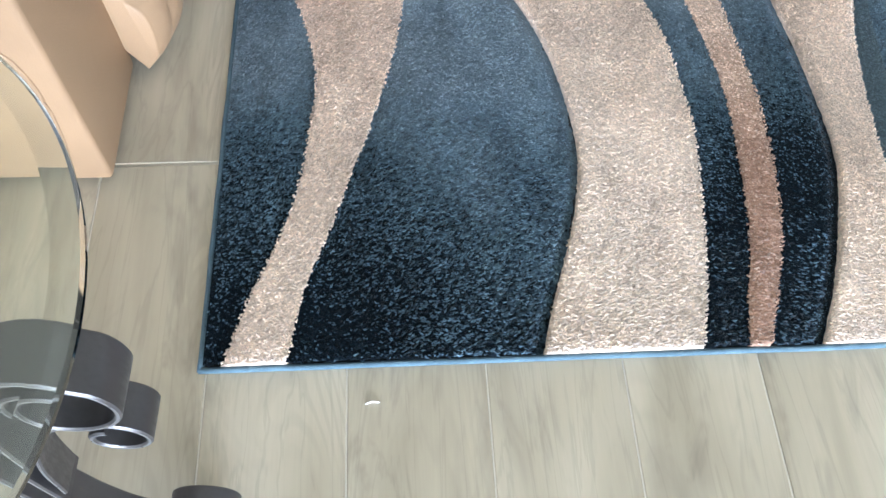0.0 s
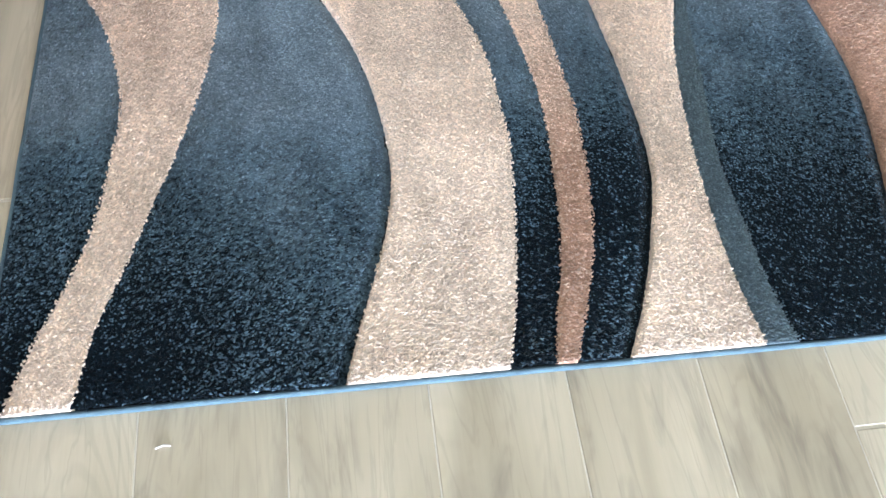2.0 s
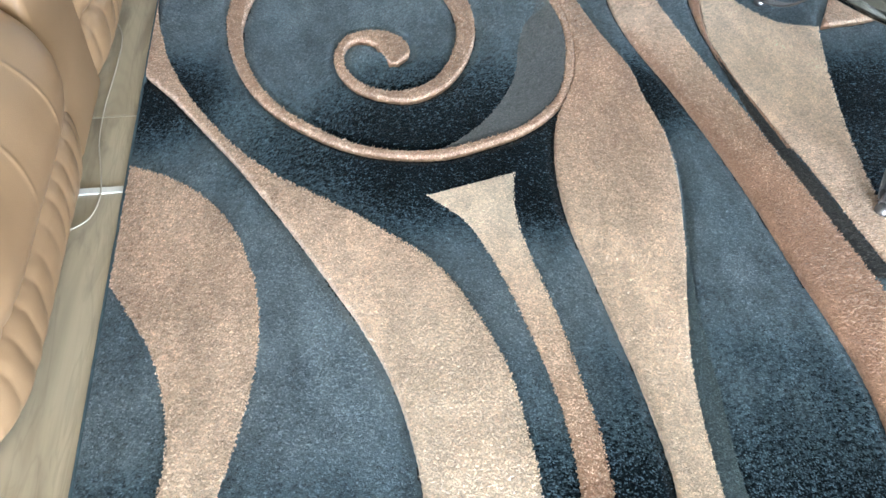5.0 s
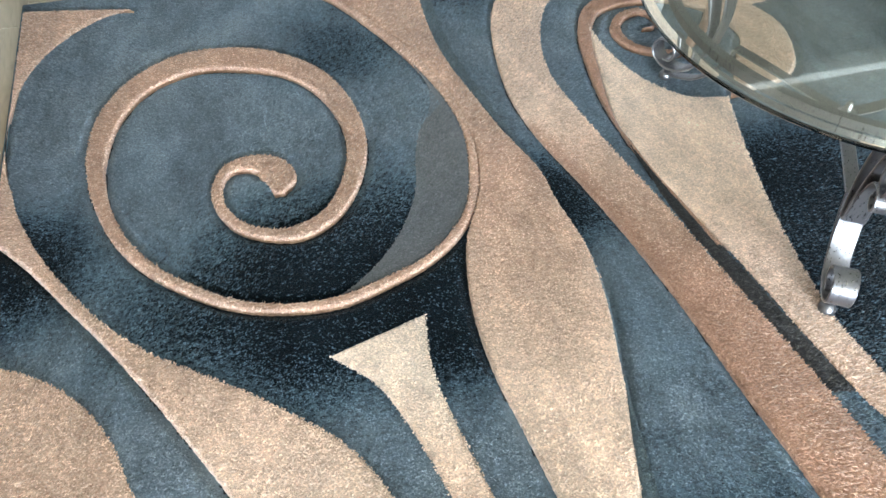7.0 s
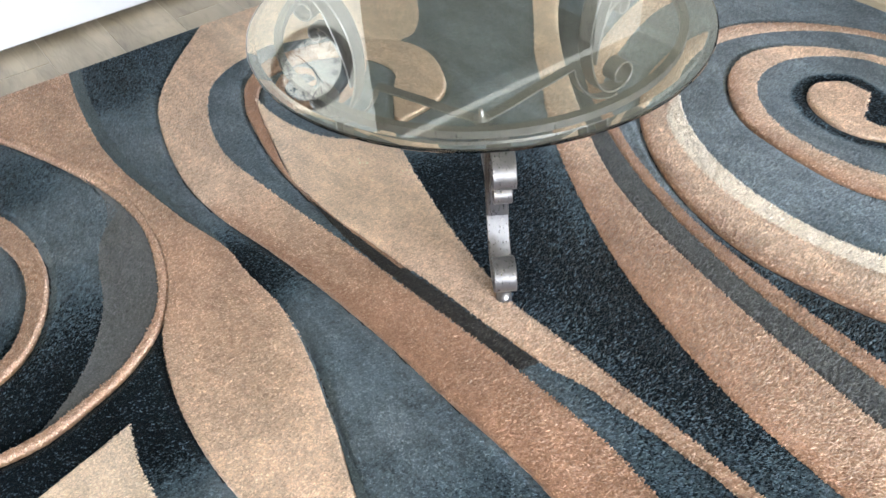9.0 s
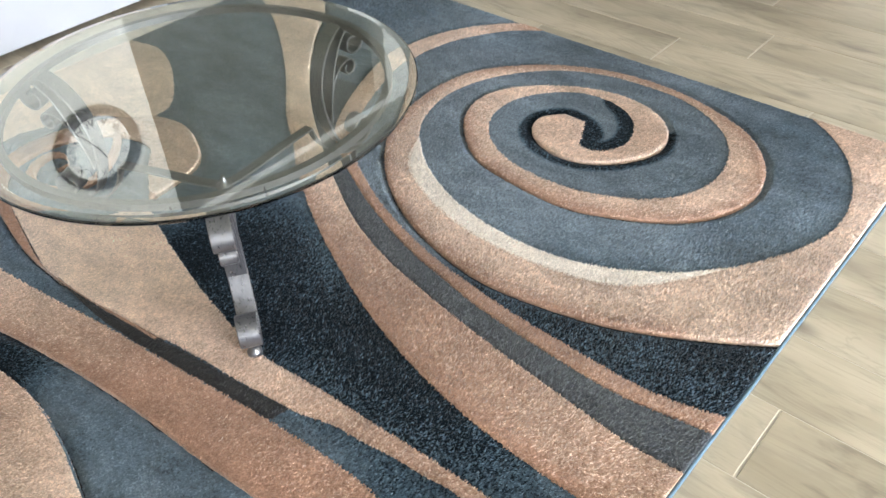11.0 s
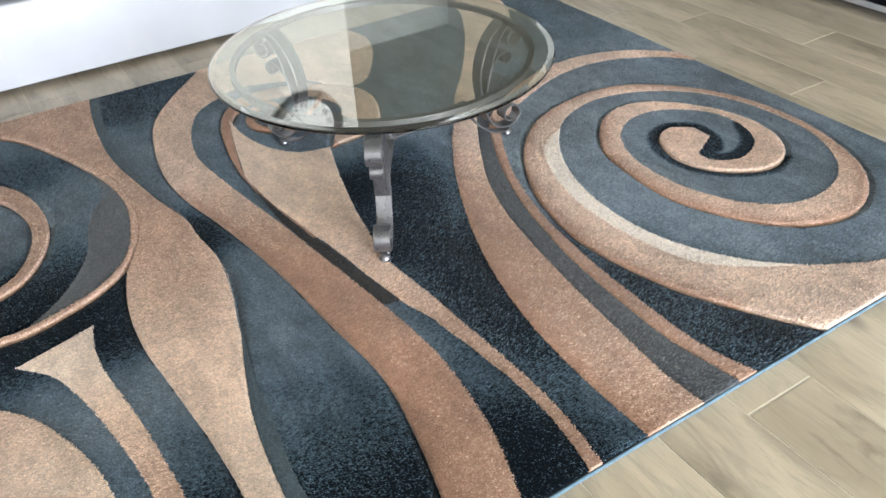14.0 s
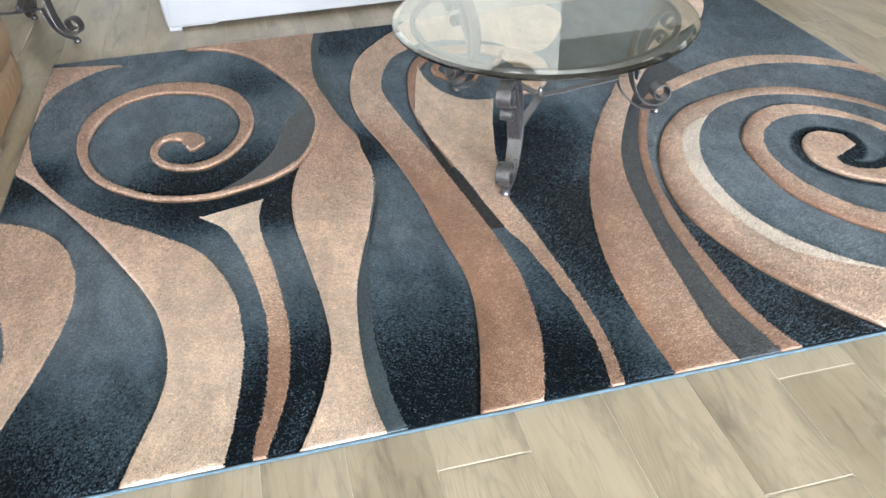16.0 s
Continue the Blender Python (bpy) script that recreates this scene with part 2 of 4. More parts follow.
def thing(name, label, category, at=(0, 0, 0), turn=0.0, group="", kind=""):
    ob = new(name)
    ob.empty_display_size = 0.1
    ob.matrix_world = pose(*at, 0, 0, turn)
    return tagged(ob, label, category, group, kind)


def box(bm, lo, hi, bevel=0.0, segments=2):
    c = [(a + b) / 2 for a, b in zip(lo, hi)]
    made = bmesh.ops.create_cube(bm, size=1.0, matrix=Matrix.LocRotScale(c, None, [b - a for a, b in zip(lo, hi)]))
    if bevel:
        edges = {e for v in made["verts"] for e in v.link_edges}
        bmesh.ops.bevel(bm, geom=list(edges), offset=bevel, segments=segments, profile=0.5, affect="EDGES")
    return bm


def boxed(lo, hi, bevel=0.0, segments=2):
    return box(bmesh.new(), lo, hi, bevel, segments)


def grid_faces(bm, rows, closed_u=False, closed_v=False):
    """Faces between rows of points."""
    vs = [[bm.verts.new(p) for p in row] for row in rows]
    nu, nv = len(vs), len(vs[0])
    for i in range(nu if closed_u else nu - 1):
        for j in range(nv if closed_v else nv - 1):
            bm.faces.new((vs[i][j], vs[(i + 1) % nu][j], vs[(i + 1) % nu][(j + 1) % nv], vs[i][(j + 1) % nv]))
    return vs


def tube(bm, pts, r, sides=8):
    pts = [Vector(p) for p in pts]
    rows = []
    for i, p in enumerate(pts):
        d = (pts[min(i + 1, len(pts) - 1)] - pts[max(i - 1, 0)]).normalized()
        a = d.cross(Vector((0, 0, 1)))
        a = a.normalized() if a.length > 1e-4 else Vector((1, 0, 0))
        b = d.cross(a)
        rows.append([p + r * (math.cos(k * math.tau / sides) * a + math.sin(k * math.tau / sides) * b) for k in range(sides)])
    vs = grid_faces(bm, rows, closed_v=True)
    bm.faces.new(vs[0])
    bm.faces.new(vs[-1])
    return bm


def spline(pts, step=0.006):
    """A smooth curve through the points, sampled at even steps."""
    p = np.array(pts, float)
    p = np.vstack([2 * p[0] - p[1], p, 2 * p[-1] - p[-2]])
    out = []
    for i in range(1, len(p) - 2):
        p0, p1, p2, p3 = p[i - 1:i + 3]
        k0, k1, k2 = (max(np.linalg.norm(b - a), 1e-4) ** 0.5 for a, b in ((p0, p1), (p1, p2), (p2, p3)))
        m1 = (p2 - p1) + k1 * ((p1 - p0) / k0 - (p2 - p0) / (k0 + k1))
        m2 = (p2 - p1) + k1 * ((p3 - p2) / k2 - (p3 - p1) / (k1 + k2))
        s = np.linspace(0, 1, 24, endpoint=False)[:, None]
        out.append((2 * s**3 - 3 * s**2 + 1) * p1 + (s**3 - 2 * s**2 + s) * m1 + (3 * s**2 - 2 * s**3) * p2 + (s**3 - s**2) * m2)
    out = np.vstack([*out, p[-2:-1]])
    return even(out, max(3, int(length_of(out) / step)))


def length_of(p):
    return float(np.linalg.norm(np.diff(p, axis=0), axis=1).sum())


def even(p, n):
    d = np.r_[0, np.cumsum(np.linalg.norm(np.diff(p, axis=0), axis=1))]
    s = np.linspace(0, d[-1], n)
    return np.stack([np.interp(s, d, p[:, k]) for k in range(p.shape[1])], 1)


# ---- room ----
X0, X1, Y0, Y1, TOP = -1.28, 5.0, -8.6, 3.56, 2.6


def structure(name, bm, mat, label, category):
    ob = new(name, mesh_from(name, bm, mat))
    return tagged(ob, label, category, kind="structure")


floor = structure("floor", boxed((X0 - 0.12, Y0 - 0.12, -0.08), (X1 + 0.12, 6.1, -0.0016)), GROUT, "pale grout bed under wood-look porcelain planks", "floor")
structure("ceiling", boxed((X0 - 0.12, Y0 - 0.12, TOP), (X1 + 0.12, 6.1, TOP + 0.1)), CEILING, "plain white painted ceiling", "ceiling")
structure("wall_west", boxed((X0 - 0.12, Y0 - 0.12, 0), (X0, 6.1, TOP)), WALL, "plain cream painted wall behind the sofa", "wall")
structure("wall_east", boxed((X1, Y0 - 0.12, 0), (X1 + 0.12, 6.1, TOP)), WALL, "plain white painted wall", "wall")
structure("wall_north", boxed((X0, Y1, 0), (2.765, Y1 + 0.14, TOP)), WALL, "white painted wall that ends at an opening", "wall")
bm = bmesh.new()
box(bm, (4.55, Y1, 0), (X1, Y1 + 0.14, TOP))
box(bm, (2.765, Y1, 2.55), (4.55, Y1 + 0.14, TOP))
structure("wall_north_side", bm, WALL, "white painted wall beside the hall opening", "wall")
# Extra sheet below the real ceiling, added to darken the hall in reflections.
structure("ceiling_hall", boxed((2.3, Y1 + 0.14, TOP - 0.03), (X1, 5.98, TOP - 0.005)), HALL, "darkened sheet added under the ceiling to dim the hall", "ceiling")
structure("wall_hall", boxed((X0, 5.98, 0), (X1, 6.1, TOP)), HALL, "shaded grey wall of the hall", "wall")
structure("wall_hall_side", boxed((2.2, Y1 + 0.14, 0), (2.3, 5.98, TOP)), HALL, "shaded grey side wall of the hall", "wall")
bm = bmesh.new()
box(bm, (X0, Y0 - 0.12, 0), (-0.9, Y0, TOP))
box(bm, (4.6, Y0 - 0.12, 0), (X1, Y0, TOP))
box(bm, (-0.9, Y0 - 0.12, 2.32), (4.6, Y0, TOP))
box(bm, (-0.9, Y0 - 0.12, 0), (4.6, Y0, 0.16))
structure("wall_south", bm, WALL, "white painted wall with a wide window opening", "wall")
window = tagged(thing("window_1", "wide white-framed window letting in daylight", "window", (1.85, Y0 - 0.06, 0.16)), kind="structure")
bm = bmesh.new()
for lo, hi in (((-2.75, -0.03, 0), (-2.69, 0.03, 2.16)), ((2.69, -0.03, 0), (2.75, 0.03, 2.16)), ((-0.93, -0.03, 0.06), (-0.87, 0.03, 2.1)), ((0.87, -0.03, 0.06), (0.93, 0.03, 2.1)),
               ((-2.69, -0.03, 0), (2.69, 0.03, 0.06)), ((-2.69, -0.03, 2.1), (2.69, 0.03, 2.16))):
    box(bm, lo, hi)
part("window_frame", bm, TRIM, window)
for s in (-1.78, 0.0, 1.78):
    pane = part("pane", boxed((s - 0.87, -0.003, 0.06), (s + 0.87, 0.003, 2.1)), GLASS, window)
    pane.visible_shadow = False
structure("baseboard_north", boxed((X0, Y1 - 0.014, 0), (2.765, Y1, 0.1), 0.004), TRIM, "white painted baseboard", "baseboard")
structure("baseboard_west", boxed((X0, Y0, 0), (X0 + 0.014, Y1 - 0.014, 0.1), 0.004), TRIM, "white painted baseboard", "baseboard")
structure("baseboard_east", boxed((X1 - 0.014, Y0, 0), (X1, Y1, 0.1), 0.004), TRIM, "white painted baseboard", "baseboard")
LEAF_LEFT = [(0.028, 0), (0.056, 0.094), (0.093, 0.191), (0.117, 0.28), (0.131, 0.388), (0.138, 0.49), (0.124, 0.575), (0.093, 0.675), (0.04, 0.77), (0.004, 0.83)]
LEAF_RIGHT = [(0.114, 0), (0.133, 0.103), (0.167, 0.202), (0.198, 0.302), (0.227, 0.391), (0.276, 0.6), (0.283, 0.721), (0.273, 0.819), (0.236, 0.934), (0.174, 1.037), (0.086, 1.113), (0.004, 1.152)]
CREAM_LEFT = [(0.449, 0), (0.473, 0.08), (0.499, 0.155), (0.521, 0.227), (0.538, 0.315), (0.539, 0.378), (0.53, 0.466), (0.507, 0.573), (0.465, 0.685), (0.405, 0.808), (0.34, 0.935), (0.281, 1.044), (0.217, 1.153), (0.15, 1.258), (0.078, 1.371), (0.004, 1.47)]
CREAM_RIGHT = [(0.666, 0), (0.694, 0.12), (0.715, 0.26), (0.728, 0.386), (0.725, 0.437), (0.714, 0.575), (0.674, 0.704), (0.621, 0.815), (0.559, 0.885), (0.47, 0.968), (0.389, 1.033), (0.304, 1.102), (0.229, 1.186), (0.161, 1.289), (0.104, 1.394), (0.051, 1.53), (0.03, 1.62), (0.012, 1.7), (0.004, 1.79), (0.008, 1.9), (0.028, 2.02), (0.075, 2.14), (0.15, 2.24), (0.274, 2.305)]
TAIL_LEFT = [(0.619, 1.004), (0.655, 0.966), (0.692, 0.917), (0.72, 0.839), (0.74, 0.767), (0.765, 0.639), (0.78, 0.541), (0.787, 0.472), (0.787, 0.382), (0.78, 0.304), (0.773, 0.227), (0.758, 0.142), (0.744, 0.092), (0.733, 0.042), (0.727, 0.006)]
TAIL_RIGHT = [(0.814, 1.055), (0.798, 0.966), (0.799, 0.864), (0.811, 0.769), (0.824, 0.676), (0.832, 0.584), (0.838, 0.505), (0.842, 0.425), (0.839, 0.344), (0.832, 0.265), (0.82, 0.194), (0.8, 0.121), (0.781, 0.068), (0.767, 0.032), (0.757, 0.005)]
VASE_LEFT = [(0.827, 0), (0.869, 0.087), (0.908, 0.195), (0.938, 0.315), (0.937, 0.504), (0.926, 0.625), (0.913, 0.76), (0.899, 0.911), (0.909, 1.077), (0.948, 1.23), (1, 1.33), (1.035, 1.43), (1.055, 1.57), (1.051, 1.713), (1.013, 1.883), (0.94, 2.082), (0.823, 2.284), (0.7, 2.385), (0.56, 2.424)]
VASE_RIGHT = [(1.022, 0), (1.01, 0.101), (1.007, 0.196), (1.01, 0.299), (1.019, 0.41), (1.037, 0.534), (1.073, 0.671), (1.125, 0.842), (1.165, 1.001), (1.18, 1.14), (1.169, 1.296), (1.167, 1.395), (1.131, 1.542), (1.104, 1.693), (1.079, 1.869), (1.077, 2.045), (1.1, 2.278), (1.125, 2.424)]
SLATE_EDGE = [(1.068, 0), (1.055, 0.097), (1.051, 0.203), (1.048, 0.307), (1.059, 0.419), (1.068, 0.479), (1.079, 0.585), (1.1, 0.714), (1.119, 0.826)]
SWIRL_OUTER = [(0.56, 2.424), (0.7, 2.385), (0.823, 2.284), (0.94, 2.082), (1.013, 1.883), (1.051, 1.713), (1.055, 1.569), (1.034, 1.427), (0.995, 1.323), (0.947, 1.25), (0.858, 1.181), (0.766, 1.144), (0.67, 1.119), (0.563, 1.128), (0.463, 1.164), (0.366, 1.236), (0.287, 1.324), (0.227, 1.442), (0.19, 1.595), (0.186, 1.733), (0.219, 1.872), (0.295, 1.987), (0.41, 2.061), (0.554, 2.058), (0.664, 2.004), (0.761, 1.894), (0.811, 1.727), (0.808, 1.571), (0.764, 1.445), (0.701, 1.357), (0.621, 1.316), (0.554, 1.329), (0.491, 1.372), (0.454, 1.446), (0.45, 1.52), (0.482, 1.586), (0.535, 1.607), (0.596, 1.591), (0.632, 1.541), (0.63, 1.493), (0.6, 1.462)]
SWIRL_INNER = [(0.56, 2.408), (0.69, 2.37), (0.818, 2.259), (0.925, 2.052), (0.992, 1.864), (1.029, 1.701), (1.037, 1.565), (1.013, 1.434), (0.976, 1.33), (0.933, 1.269), (0.853, 1.203), (0.761, 1.169), (0.665, 1.145), (0.567, 1.151), (0.476, 1.184), (0.388, 1.25), (0.309, 1.339), (0.255, 1.448), (0.227, 1.582), (0.231, 1.696), (0.269, 1.831), (0.346, 1.931), (0.459, 1.973), (0.555, 1.953), (0.661, 1.899), (0.729, 1.805), (0.764, 1.674), (0.76, 1.567), (0.723, 1.459), (0.67, 1.385), (0.605, 1.356), (0.548, 1.365), (0.501, 1.402), (0.474, 1.465), (0.475, 1.521), (0.497, 1.557), (0.534, 1.557), (0.557, 1.535), (0.548, 1.507), (0.559, 1.477), (0.582, 1.463)]
GREY_EDGE = [(1.026, 1.692), (0.948, 1.608), (0.909, 1.513), (0.881, 1.402), (0.835, 1.308), (0.762, 1.216), (0.683, 1.151)]
RIBBON_LEFT = [(1.235, 0), (1.299, 0.245), (1.334, 0.471), (1.313, 0.757), (1.301, 0.933), (1.278, 1.121), (1.244, 1.318), (1.2, 1.531), (1.195, 1.727), (1.265, 2.049), (1.366, 2.21), (1.56, 2.424), (1.9, 2.424)]
RIBBON_RIGHT = [(1.386, 0), (1.428, 0.124), (1.448, 0.2), (1.463, 0.285), (1.472, 0.365), (1.478, 0.474), (1.472, 0.572), (1.459, 0.706), (1.441, 0.837), (1.418, 1.004), (1.393, 1.191), (1.359, 1.394), (1.335, 1.556), (1.321, 1.742), (1.368, 1.937), (1.443, 2.064), (1.547, 2.126), (1.669, 2.14), (1.85, 2.06), (2.018, 1.893), (2.183, 2.08), (2.259, 2.281), (2.232, 2.424)]
HOOK_OUTER = [(1.436, 1.074), (1.423, 1.216), (1.408, 1.398), (1.403, 1.564), (1.429, 1.758), (1.465, 1.901), (1.527, 2.01), (1.63, 2.065), (1.79, 2.045), (1.91, 1.975), (1.983, 1.895), (2.013, 1.789), (1.986, 1.672), (1.915, 1.567), (1.725, 1.527)]
HOOK_INNER = [(1.451, 1.074), (1.434, 1.185), (1.409, 1.346), (1.405, 1.507), (1.448, 1.713), (1.495, 1.879), (1.551, 1.966), (1.629, 1.997), (1.75, 1.98), (1.85, 1.9), (1.881, 1.766), (1.817, 1.671), (1.725, 1.527)]
DROP_LEFT = [(1.506, 1.931), (1.467, 1.783), (1.433, 1.635), (1.405, 1.507), (1.409, 1.346), (1.434, 1.185), (1.451, 1.074), (1.467, 0.97), (1.487, 0.806), (1.509, 0.663), (1.534, 0.584), (1.541, 0.514), (1.553, 0.454), (1.559, 0.39), (1.569, 0.318), (1.572, 0.247), (1.573, 0.176), (1.567, 0.112), (1.559, 0.055), (1.547, 0)]
DROP_RIGHT = [(1.506, 1.931), (1.503, 1.828), (1.524, 1.697), (1.564, 1.614), (1.625, 1.549), (1.715, 1.525), (1.682, 1.422), (1.643, 1.283), (1.602, 1.113), (1.576, 0.955), (1.563, 0.845), (1.572, 0.74), (1.581, 0.652), (1.587, 0.532), (1.596, 0.431), (1.602, 0.335), (1.606, 0.251), (1.605, 0.173), (1.598, 0.102), (1.59, 0.044), (1.584, 0)]
STEM_LEFT = [(1.709, 0), (1.705, 0.196), (1.719, 0.412), (1.761, 0.628), (1.83, 0.839), (1.935, 1.076), (2.064, 1.303), (2.148, 1.421), (2.249, 1.57), (2.376, 1.72), (2.512, 1.897), (2.639, 2.09), (2.748, 2.303), (2.757, 2.424)]
STEM_RIGHT = [(1.877, 0), (1.87, 0.06), (1.868, 0.122), (1.874, 0.2), (1.882, 0.289), (1.891, 0.385), (1.9, 0.48), (1.914, 0.582), (1.934, 0.714), (1.962, 0.855), (2.018, 1.025), (2.131, 1.24), (2.22, 1.384), (2.324, 1.536), (2.48, 1.723), (2.68, 1.912), (2.841, 2.042), (2.957, 2.22), (3.012, 2.424)]
LINE_OUTER = [(1.99, 0), (1.98, 0.063), (1.967, 0.123), (1.957, 0.198), (1.956, 0.283), (1.959, 0.381), (1.965, 0.487), (1.976, 0.6), (1.994, 0.7), (2.02, 0.83), (2.084, 1.028), (2.194, 1.261), (2.27, 1.375), (2.37, 1.448), (2.509, 1.518), (2.674, 1.579), (2.775, 1.595), (2.93, 1.571), (3.055, 1.512), (3.169, 1.412), (3.197, 1.372)]
LINE_INNER = [(2.046, 0), (2.032, 0.033), (2.017, 0.081), (2.004, 0.151), (2, 0.243), (2.001, 0.332), (2.003, 0.432), (2.008, 0.536), (2.019, 0.642), (2.041, 0.785), (2.104, 1.003), (2.2, 1.204), (2.264, 1.301), (2.362, 1.37), (2.499, 1.436), (2.624, 1.484), (2.715, 1.505), (2.861, 1.505), (2.997, 1.46), (3.123, 1.374), (3.197, 1.275)]
COIL_OUTER = [(2.295, 0), (2.233, 0.09), (2.169, 0.199), (2.112, 0.317), (2.073, 0.455), (2.049, 0.615), (2.059, 0.743), (2.107, 0.916), (2.191, 1.072), (2.269, 1.166), (2.371, 1.248), (2.51, 1.3), (2.665, 1.319), (2.806, 1.291), (2.923, 1.209), (3.032, 1.069), (3.094, 0.901), (3.103, 0.729), (3.069, 0.564), (2.997, 0.409), (2.881, 0.309), (2.748, 0.274), (2.619, 0.309), (2.523, 0.39), (2.447, 0.519), (2.406, 0.64), (2.407, 0.804), (2.435, 0.96), (2.512, 1.071), (2.593, 1.137), (2.698, 1.164), (2.798, 1.131), (2.892, 1.036), (2.955, 0.919), (2.976, 0.799), (2.944, 0.676), (2.868, 0.598), (2.781, 0.579), (2.682, 0.623), (2.615, 0.697), (2.59, 0.782), (2.608, 0.871), (2.657, 0.932), (2.717, 0.946), (2.778, 0.903)]
COIL_INNER = [(3.199, 0.316), (3.137, 0.234), (3.046, 0.152), (2.888, 0.081), (2.739, 0.065), (2.599, 0.106), (2.459, 0.187), (2.355, 0.285), (2.277, 0.4), (2.226, 0.54), (2.215, 0.703), (2.243, 0.874), (2.322, 1.051), (2.415, 1.166), (2.519, 1.23), (2.655, 1.257), (2.811, 1.217), (2.969, 1.095), (3.049, 0.939), (3.069, 0.773), (3.056, 0.638), (2.987, 0.502), (2.902, 0.428), (2.779, 0.391), (2.666, 0.406), (2.57, 0.473), (2.499, 0.593), (2.468, 0.729), (2.475, 0.861), (2.515, 0.962), (2.582, 1.038), (2.666, 1.073), (2.754, 1.069), (2.841, 1.02), (2.91, 0.932), (2.921, 0.827), (2.886, 0.739), (2.82, 0.685), (2.736, 0.67), (2.668, 0.714), (2.667, 0.772), (2.734, 0.782), (2.775, 0.823)]
CURL = [(1.897, 1.95), (1.832, 1.842), (1.761, 1.769), (1.671, 1.726), (1.609, 1.752), (1.568, 1.788), (1.551, 1.842), (1.561, 1.904), (1.614, 1.959), (1.672, 1.969), (1.698, 1.932), (1.679, 1.876), (1.64, 1.867)]

# ---- area rug ----
RUG_X, RUG_Y, LOW, HIGH, GROOVE = 3.2, 2.43, 0.014, 0.0165, 0.0105
DARK_SPOTS = [(0.14, -0.02, 0.12, 0.52), (0.25, 0.08, 0.17, 0.25), (0.4, 0.0, 0.12, 0.14), (0.0, 0.0, 0.2, 0.36), (0.05, 0.35, 0.2, 0.16), (0.69, 0.02, 0.09, 0.65), (0.735, 0.16, 0.1, 0.4), (0.87, 0.26, 0.13, 0.42),
              (0.58, 1.06, 0.15, 0.5), (0.36, 1.14, 0.14, 0.3), (0.87, 1.05, 0.15, 0.95), (0.62, 1.22, 0.16, 0.5), (0.85, 1.3, 0.15, 0.35), (0.83, 2.0, 0.2, 0.35), (0.03, 1.38, 0.13, 0.95),
              (1.15, -0.02, 0.3, 0.7), (1.19, 1.3, 0.12, 0.6), (1.3, 2.4, 0.2, 0.4), (1.46, 0.1, 0.15, 0.7), (0.6, 1.26, 0.18, 0.25)]
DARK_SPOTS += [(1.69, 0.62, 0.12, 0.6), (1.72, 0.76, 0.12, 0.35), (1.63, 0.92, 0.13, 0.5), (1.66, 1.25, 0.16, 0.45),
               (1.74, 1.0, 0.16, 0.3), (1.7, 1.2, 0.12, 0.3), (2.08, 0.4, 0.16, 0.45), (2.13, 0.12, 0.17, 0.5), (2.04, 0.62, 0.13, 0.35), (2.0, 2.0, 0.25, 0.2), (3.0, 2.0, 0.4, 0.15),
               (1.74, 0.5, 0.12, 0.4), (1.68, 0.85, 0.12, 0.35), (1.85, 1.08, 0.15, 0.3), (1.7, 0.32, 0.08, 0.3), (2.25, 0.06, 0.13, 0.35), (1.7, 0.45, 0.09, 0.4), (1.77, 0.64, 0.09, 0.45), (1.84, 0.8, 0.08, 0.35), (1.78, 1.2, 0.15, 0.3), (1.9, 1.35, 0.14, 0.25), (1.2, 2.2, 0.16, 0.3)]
LIGHT_SPOTS = [(2.65, 0.8, 0.75, 0.34), (2.05, 1.75, 0.45, 0.26), (2.6, 2.1, 0.5, 0.12), (0.4, 1.9, 0.5, 0.2), (0.35, 0.62, 0.28, 0.3), (0.28, 1.0, 0.2, 0.16), (0.82, 0.72, 0.16, 0.2), (0.03, 0.5, 0.16, 0.22), (1.645, 0.12, 0.1, 0.12), (1.2, 0.75, 0.22, 0.1), (1.1, 2.1, 0.4, 0.12)]
# a dark rim of yarn round the knob of the coil, with its half width
KNOB_RIM = [(2.921, 0.827, 0.012), (2.886, 0.739, 0.036), (2.82, 0.685, 0.042), (2.736, 0.67, 0.045), (2.668, 0.714, 0.045), (2.667, 0.772, 0.04), (2.734, 0.782, 0.034), (2.778, 0.84, 0.026), (2.778, 0.903, 0.024),
            (2.717, 0.946, 0.026), (2.657, 0.932, 0.03), (2.608, 0.871, 0.034), (2.59, 0.782, 0.036), (2.615, 0.697, 0.034), (2.682, 0.623, 0.03), (2.781, 0.579, 0.024), (2.868, 0.598, 0.012)]


def spots(base, table, sign, x, y):
    t = base + 0 * x
    for u, v, r, a in table:
        t = t + sign * a * np.exp(-((x - u) ** 2 + (y - v) ** 2) / r**2)
    return t


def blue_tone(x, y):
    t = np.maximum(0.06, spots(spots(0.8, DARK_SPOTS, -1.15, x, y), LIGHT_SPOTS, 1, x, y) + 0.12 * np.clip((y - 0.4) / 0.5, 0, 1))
    for u, v, r in spline(KNOB_RIM, 0.012):
        t = np.minimum(t, 0.24 + 45 * np.clip(np.hypot(x - u, y - v) - 0.85 * r, 0, 1))
    return t


TUFTED = []


def toned(ob, tone):
    """The vertex value that mingles the two yarns."""
    n = len(ob.data.vertices)
    co = np.empty(n * 3, np.float32)
    ob.data.vertices.foreach_get("co", co)
    x, y = co[0::3].astype(float), co[1::3].astype(float)
    layer = ob.data.attributes.new("tone", "FLOAT", "POINT")
    layer.data.foreach_set("value", (tone(x, y) if callable(tone) else np.full(n, tone)).astype(np.float32))
    return ob


